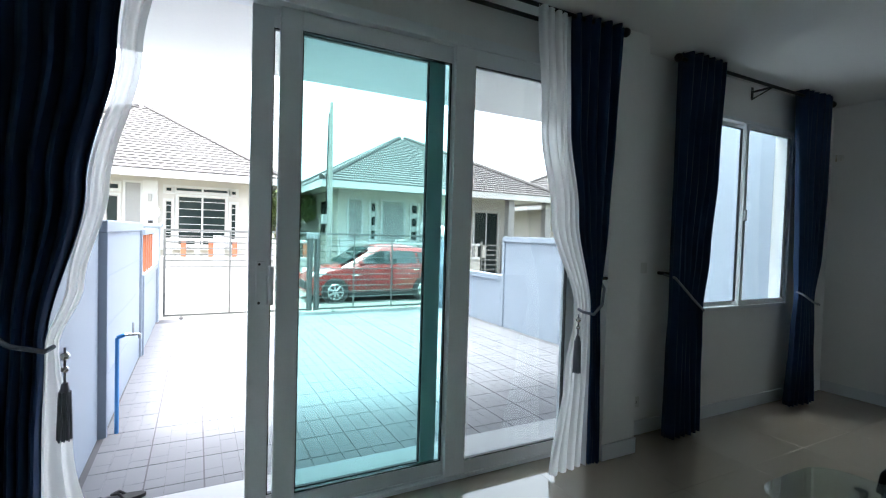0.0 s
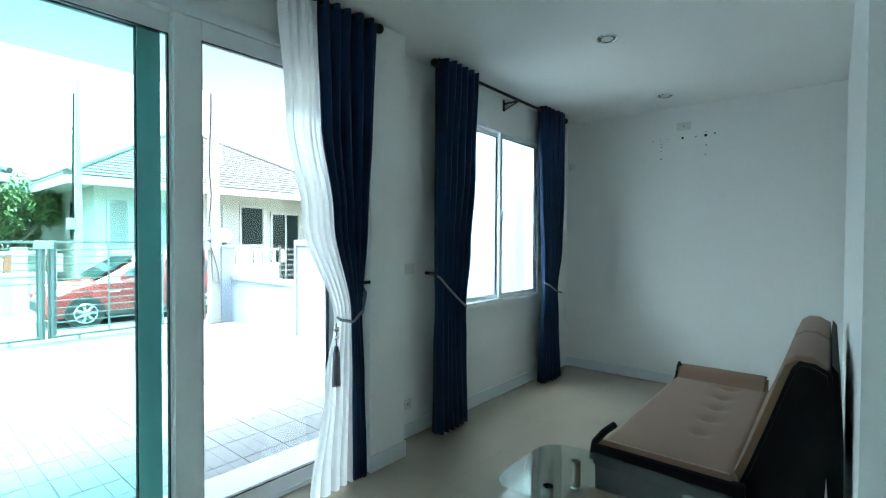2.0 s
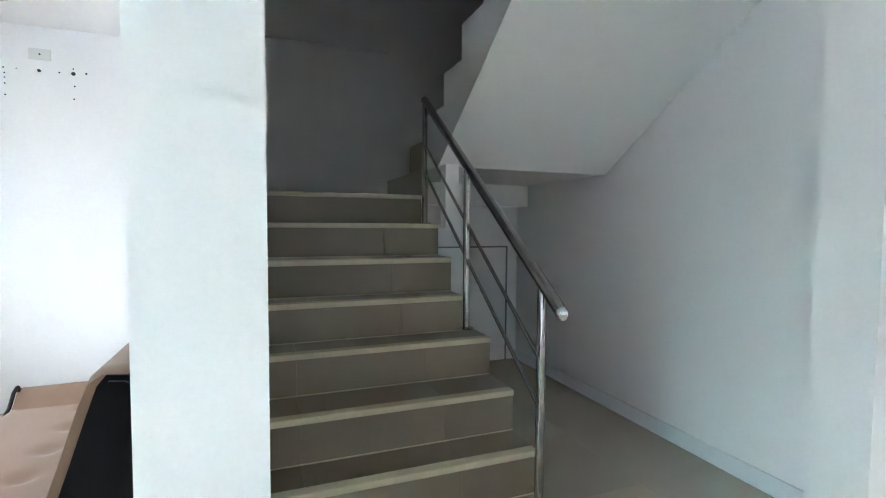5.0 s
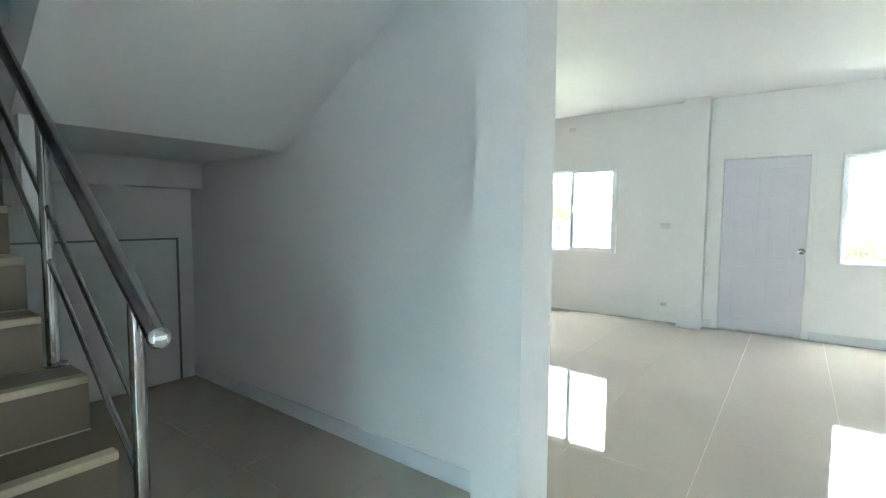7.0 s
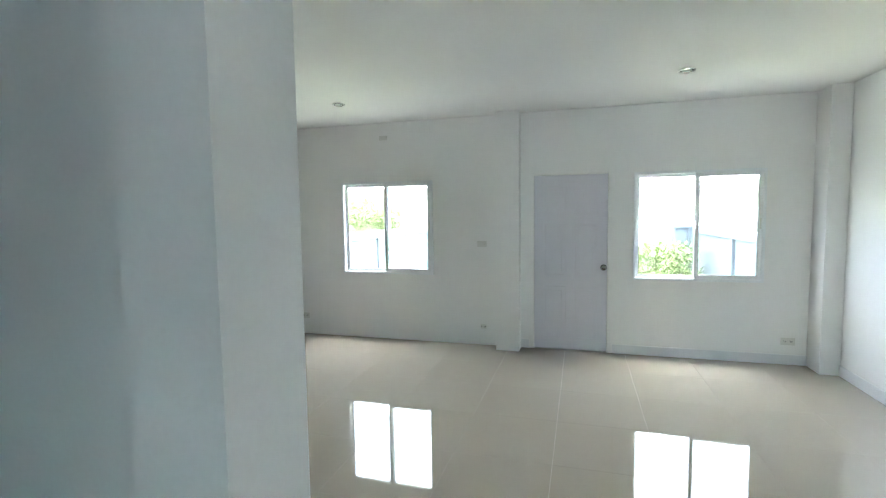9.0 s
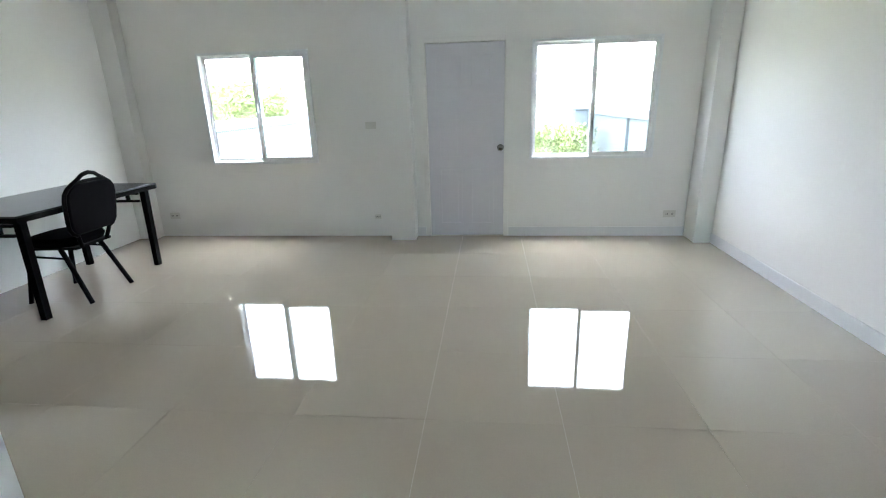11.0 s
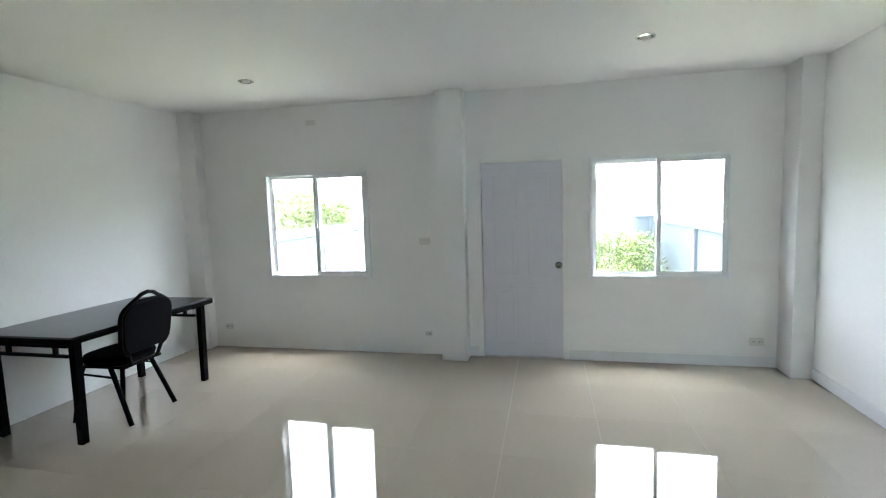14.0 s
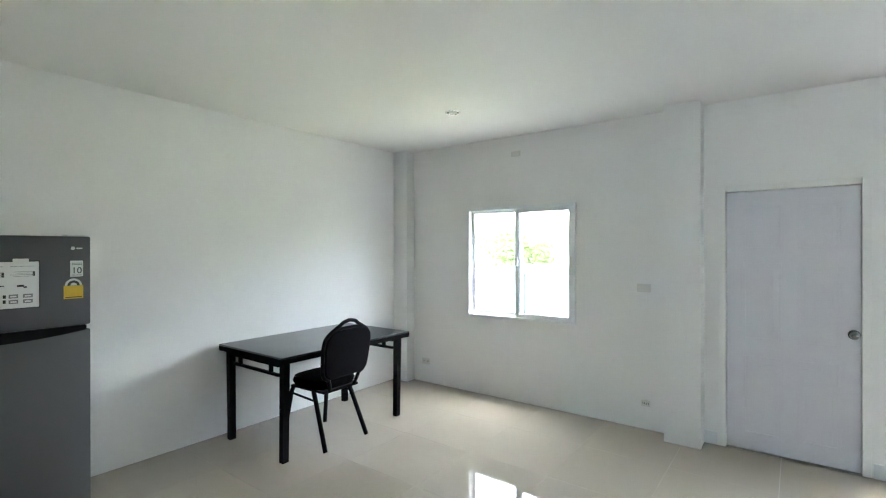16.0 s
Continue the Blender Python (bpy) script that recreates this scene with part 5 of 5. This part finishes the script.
# ---- houses across the road ----
def hip_roof(parent, x0, x1, y0, y1, ze, zr, rx0, rx1, ry, rows):
    """Hip roof of overlapping tile courses: eave rectangle, ridge from rx0 to rx1 at ry."""
    bm = bmesh.new()
    E = [(x0, y0, ze), (x1, y0, ze), (x1, y1, ze), (x0, y1, ze)]
    R = [(rx0, ry, zr), (rx1, ry, zr), (rx1, ry, zr), (rx0, ry, zr)]
    for s in range(4):
        a, b, c, d = Vector(E[s]), Vector(E[(s + 1) % 4]), Vector(R[(s + 1) % 4]), Vector(R[s])
        for k in range(rows):
            f0, f1 = k / rows, (k + 1) / rows
            p, q = a.lerp(d, f0), b.lerp(c, f0)
            r, t = b.lerp(c, f1), a.lerp(d, f1)
            n = max(2, int((q - p).length / 0.30))
            lift = Vector((0, 0, 0.04))
            for i in range(n):
                u0, u1 = i / n, (i + 1) / n
                um = (u0 + u1) / 2
                bow = Vector((0, 0, 0.022))
                v = [p.lerp(q, u0) + lift, p.lerp(q, um) + lift + bow, p.lerp(q, u1) + lift, t.lerp(r, u1), t.lerp(r, um) + bow, t.lerp(r, u0)]
                vv = [bm.verts.new(w) for w in v]
                bm.faces.new((vv[0], vv[1], vv[4], vv[5])); bm.faces.new((vv[1], vv[2], vv[3], vv[4]))
                g = [bm.verts.new(w) for w in (p.lerp(q, u0), p.lerp(q, u1), p.lerp(q, u1) + lift, p.lerp(q, um) + lift + bow, p.lerp(q, u0) + lift)]
                bm.faces.new(g)
    roof = part("roof", bm, ROOF, parent, "grey concrete tile hip roof")
    for s in range(4):
        part("ridge_cap", tubem(Vector(E[s]) + Vector((0, 0, 0.06)), Vector(R[s]) + Vector((0, 0, 0.06)), 0.11, seg=8), ROOF, roof)
    bm = bmesh.new()
    box(bm, x0, x1, y0, y0 + 0.04, ze - 0.24, ze + 0.02); box(bm, x0, x1, y1 - 0.04, y1, ze - 0.24, ze + 0.02)
    box(bm, x0, x0 + 0.04, y0 + 0.04, y1 - 0.04, ze - 0.24, ze + 0.02); box(bm, x1 - 0.04, x1, y0 + 0.04, y1 - 0.04, ze - 0.24, ze + 0.02)
    part("fascia", bm, FASCIA, parent, "white fascia board")
    part("soffit", boxm(x0 + 0.04, x1 - 0.04, y0 + 0.04, y1 - 0.04, ze - 0.16, ze - 0.13), FASCIA, parent)
    return roof

def house_window(parent, x0, x1, z0, z1, y, kind):
    """A framed window on a front wall at y, facing -y."""
    f = 0.07
    bm = bmesh.new()
    box(bm, x0 - f, x0, y - 0.05, y + 0.02, z0 - f, z1 + f); box(bm, x1, x1 + f, y - 0.05, y + 0.02, z0 - f, z1 + f)
    box(bm, x0, x1, y - 0.05, y + 0.02, z1, z1 + f); box(bm, x0, x1, y - 0.05, y + 0.02, z0 - f, z0)
    w = part("window", bm, FASCIA, parent)
    if kind == "louvre":
        part("backing", boxm(x0, x1, y - 0.012, y - 0.004, z0, z1), SHUTTER, w)
        n = int((z1 - z0) / 0.11)
        for i in range(n):
            z = z0 + (i + 0.5) * (z1 - z0) / n
            part("slat", boxm(x0, x1, y - 0.045, y - 0.014, z - 0.03, z + 0.012), SHUTTER, w)
    else:
        n = max(1, round((x1 - x0) / 0.75))
        for i in range(n):
            a, b = x0 + (x1 - x0) * i / n, x0 + (x1 - x0) * (i + 1) / n
            part("pane", boxm(a + 0.03, b - 0.03, y - 0.014, y - 0.004, z0 + 0.03, z1 - 0.03), DARKWIN, w)
            part("mullion", boxm(b - 0.03, b + 0.03, y - 0.04, y - 0.003, z0, z1), FASCIA, w) if i < n - 1 else None
            if kind == "grille":
                for k in range(6):
                    zz = z0 + (k + 0.7) * (z1 - z0) / 6.4
                    part("bar", boxm(a + 0.03, b - 0.03, y - 0.03, y - 0.018, zz, zz + 0.02), FASCIA, w)
    return w

def street_house(x0, x1, y0, y1, ze, label):
    h = thing("house", label, "house", group="houses across the road")
    part("wall", boxm(x0, x1, y0, y1, -0.55, ze - 0.14), HOUSE, h)
    return h
h = street_house(-5.6, 2.75, 25.9, 36.0, 3.2, "cream bungalow with grey hip roof and wide glazed front")
hip_roof(h, -6.4, 3.5, 25.0, 37.0, 3.2, 6.4, -1.6, -1.3, 31.0, 26)
house_window(h, 0.10, 1.60, 0.75, 2.44, 25.9, "grille")
for a, b in ((-0.28, -0.08), (1.77, 1.95)):
    house_window(h, a, b, 0.75, 2.26, 25.9, "grille")
    house_window(h, a, b, 2.57, 2.73, 25.9, "plain")
house_window(h, 0.02, 1.68, 2.60, 2.74, 25.9, "plain")
part("sill", boxm(-0.45, 2.1, 25.74, 25.9, 0.58, 0.66), FASCIA, h)
house_window(h, -1.42, -1.0, 1.2, 2.8, 25.9, "louvre")
house_window(h, -1.95, -1.62, 1.2, 2.35, 25.9, "plain")
house_window(h, -1.98, -1.6, 2.55, 2.74, 25.9, "plain")
part("sconce", boxm(-0.78, -0.66, 25.68, 25.78, 2.2, 2.45, bev=0.02), SHUTTER, h, "small grey wall lamp")
part("pilaster", boxm(-0.92, -0.5, 25.78, 25.9, -0.5, 2.9), FASCIA, h)
h = street_house(5.35, 13.2, 24.6, 35.5, 3.15, "cream bungalow with grey hip roof, louvred windows and a porch")
hip_roof(h, 4.45, 15.2, 23.4, 36.6, 3.15, 6.25, 9.9, 10.2, 30.0, 26)
for a, b, k in ((5.75, 6.25, "louvre"), (6.62, 6.82, "plain"), (7.1, 8.0, "louvre"), (8.32, 8.58, "plain"), (8.85, 9.3, "louvre"), (10.0, 10.9, "plain")):
    if b - a > 0.3:
        house_window(h, a, b, 1.15, 2.6, 24.6, k)
    else:
        for q in range(3):
            house_window(h, a, b, 1.10 + 0.53 * q, 1.48 + 0.53 * q, 24.6, k)
house_window(h, 11.3, 12.5, -0.3, 2.4, 24.6, "plain")
for x in (12.6, 14.6):
    part("porch_column", boxm(x - 0.15, x + 0.15, 23.7, 24.0, -0.5, 3.0), SHUTTER, h, "grey porch column")
part("side_window", boxm(5.33, 5.345, 26.5, 27.3, 1.2, 2.6), DARKWIN, h)
h = street_house(19.0, 29.0, 27.0, 37.0, 3.2, "white bungalow with grey hip roof further along the road")
hip_roof(h, 18.0, 30.0, 26.0, 38.0, 3.2, 6.3, 23.7, 24.2, 32.0, 14)
house_window(h, 19.6, 20.6, 0.2, 2.5, 27.0, "plain"); house_window(h, 21.2, 22.0, 1.1, 2.6, 27.0, "louvre")
h = street_house(-18.0, -8.5, 27.0, 37.0, 3.2, "cream bungalow further along the road")
hip_roof(h, -19.0, -7.6, 26.0, 38.0, 3.2, 6.3, -13.6, -13.1, 32.0, 14)

def street_wall(x0, x1, y, label, balusters):
    f = thing("garden_wall", label, "garden wall", group="garden walls across the road")
    part("core", boxm(x0, x1, y, y + 0.12, -0.55, 0.45), HOUSE, f)
    part("coping", boxm(x0, x1, y - 0.03, y + 0.15, 0.45, 0.53), FASCIA, f)
    part("top_rail", boxm(x0, x1, y - 0.01, y + 0.13, 0.98, 1.06), FASCIA, f)
    x = x0
    i = 0
    while x < x1:
        if i % 6 == 0:
            part("pillar", boxm(x, min(x1, x + 0.28), y - 0.05, y + 0.17, -0.55, 1.15), FASCIA, f)
            x += 0.28
        else:
            x += 0.22
            part("baluster", boxm(x, x + 0.13, y + 0.02, y + 0.10, 0.53, 0.98), ORANGE if balusters and i % 2 else HOUSE, f)
            x += 0.13
        i += 1
street_wall(-7.0, 4.0, 22.3, "low white garden wall with orange balusters", True)
street_wall(4.9, 10.4, 22.6, "low white garden wall with pale balusters", False)
street_wall(12.4, 18.0, 22.6, "low white garden wall with orange balusters", True)
gt2 = thing("house_gate", "steel bar gate in the garden wall across the road", "gate")
for k in range(8):
    part("bar", boxm(10.45, 12.35, 22.64, 22.68, -0.35 + 0.19 * k, -0.30 + 0.19 * k), GATEM, gt2)
for x in (10.45, 11.4, 12.3):
    part("upright", boxm(x, x + 0.05, 22.62, 22.70, -0.45, 1.15), GATEM, gt2)

# ---- trees and shrubs ----
def leafy(bm, c, r, n, rng, size, flat=0.8):
    for _ in range(n):
        d = Vector((rng.gauss(0, 1), rng.gauss(0, 1), rng.gauss(0, 1))).normalized() * r * rng.uniform(0.25, 1.0) ** 0.6
        d.z *= flat
        p = Vector(c) + d
        s = size * rng.uniform(0.6, 1.3)
        t = Euler((rng.uniform(-0.9, 0.9), rng.uniform(-0.9, 0.9), rng.uniform(0, 6.28))).to_matrix()
        v = [bm.verts.new(p + t @ Vector(q)) for q in ((-s, 0, 0), (-0.2 * s, -0.24 * s, 0.06 * s), (s, 0, -0.2 * s), (-0.2 * s, 0.24 * s, 0.06 * s))]
        bm.faces.new((v[0], v[1], v[2])); bm.faces.new((v[0], v[2], v[3]))

def tree(name, label, at, height, spread, clumps, leaves, size, seed, trunk_r=0.12):
    rng = random.Random(seed)
    t = thing(name, label, "tree" if name == "tree" else "shrub", at)
    bm = bmesh.new()
    fork = height * 0.35
    tube(bm, (0, 0, 0), (0.05, 0, fork), trunk_r, seg=9, r2=trunk_r * 0.7)
    tips = []
    for k in range(clumps):
        a = 6.283 * k / clumps + rng.uniform(-0.4, 0.4)
        r = spread * rng.uniform(0.3, 0.8)
        tip = Vector((r * math.cos(a), r * math.sin(a), height * rng.uniform(0.5, 0.88)))
        tube(bm, (0.05, 0, fork * rng.uniform(0.8, 1.0)), tip, trunk_r * 0.4, seg=6, r2=trunk_r * 0.1)
        tips.append(tip)
    part("trunk", bm, BARK, t)
    bm = bmesh.new()
    for tip in tips:
        leafy(bm, tip, spread * rng.uniform(0.34, 0.55), leaves, rng, size)
    part("crown", bm, LEAF, t)
    return t
tree("tree", "leafy green tree between the houses across the road", (3.9, 29.0, -0.55), 3.9, 1.9, 12, 420, 0.14, 21)
tree("tree", "leafy green tree behind the bungalows", (5.0, 33.0, -0.55), 3.6, 1.6, 10, 300, 0.14, 22)
tree("tree", "leafy green tree behind the back garden wall", (7.35, -5.0, -0.5), 2.75, 1.2, 18, 340, 0.06, 23, 0.05)
tree("shrub", "bushy yellow-green shrub by the back garden wall", (0.98, -4.5, -0.5), 1.5, 0.76, 18, 330, 0.055, 24, 0.04)

# ---- back garden ----
structure("ground_back", boxm(-0.3, 7.0, -1.3, -T, -0.54, -0.12), ROAD, "pale concrete apron behind the house", "pavement")
def yard_wall(p, q, zb, label, cap=0.14):
    # panel wall: pillars, recessed panels and a coping whose underside is at height zb
    f = thing("garden_wall", label, "garden wall", group="back garden walls")
    p, q = Vector(p), Vector(q)
    d = (q - p); L = d.length
    f.location = (p.x, p.y, -0.55)
    f.rotation_euler = (0, 0, math.atan2(d.y, d.x))
    h = zb + 0.55
    part("coping", boxm(0, L, -0.075, 0.075, h, h + cap, bev=0.008), BACKW, f)
    n = max(1, round(L / 2.9))
    for i in range(n + 1):
        part("pillar", boxm(max(0, L * i / n - 0.07), min(L, L * i / n + 0.07), -0.075, 0.075, 0, h), BACKW, f)
        if i < n:
            part("panel", boxm(L * i / n + 0.07, L * (i + 1) / n - 0.07, -0.03, 0.03, 0, h), BACKW, f)
yard_wall((6.25, -0.2), (6.25, -9.5), 1.09, "pale blue panel wall along the back garden")
yard_wall((0.0, -0.2), (0.0, -5.6), 1.10, "pale blue panel wall along the back garden")
yard_wall((0.06, -5.67), (0.46, -5.67), 1.19, "short pale blue wall panel at the garden corner")
h = thing("house", "pale neighbouring house behind the garden wall", "house")
part("wall", boxm(-7, 15, -15.0, -14.0, -0.55, 2.3), FASCIA, h)
part("fascia", boxm(-8, 16, -13.03, -13.0, 2.36, 2.60), FASCIA, h)
part("roof", prism(bmesh.new(), [(-15.5, 2.62), (-13.04, 2.37), (-13.04, 2.6), (-15.5, 4.0)], -8, 16, "x"), FASCIA, h)
# grey strip draws the shadow line below the fascia
part("gutter", boxm(-8, 16, -12.99, -12.90, 2.33, 2.40), SHUTTER, h, "grey strip for the shadow line under the eaves")

# ---- paving and floor tiles, last ----
TILE = 0.6275
me = mesh_of("floor_tile", boxm(0.0006, TILE - 0.0006, 0.0006, TILE - 0.0006, -0.004, 0.0), FLOOR)
spots = []
for i in range(-1, 11):
    for j in range(-1, 16):
        x, y = -0.03 + TILE * i, 0.02 + TILE * j
        if x + TILE <= 0.0 or x >= WD or y + TILE <= 0 or y >= D:
            continue
        spots.append((x, y, 0.0))
pieces(floor, "tile", me, spots)
PT = 0.36
porch = bpy.data.objects["ground_porch"]
bm = bmesh.new()
c = (PT - 0.008) / 3
for k, cut in enumerate((0.36, 0.68, 0.30)):
    a, b = 0.004 + c * k, 0.004 + c * (k + 1)
    box(bm, a + 0.0012, b - 0.0012, 0.004, PT * cut - 0.0012, -0.006, 0.0)
    box(bm, a + 0.0012, b - 0.0012, PT * cut + 0.0012, PT - 0.004, -0.006, 0.0)
me = mesh_of("porch_tile", bm, PAVE)
spots = [(0.04 + PT * i, 10.02 + PT * j, PZ) for i in range(16) for j in range(19) if 0.04 + PT * (i + 1) < 5.95 and 10.02 + PT * (j + 1) < GY + 0.16]
pieces(porch, "tile", me, spots)
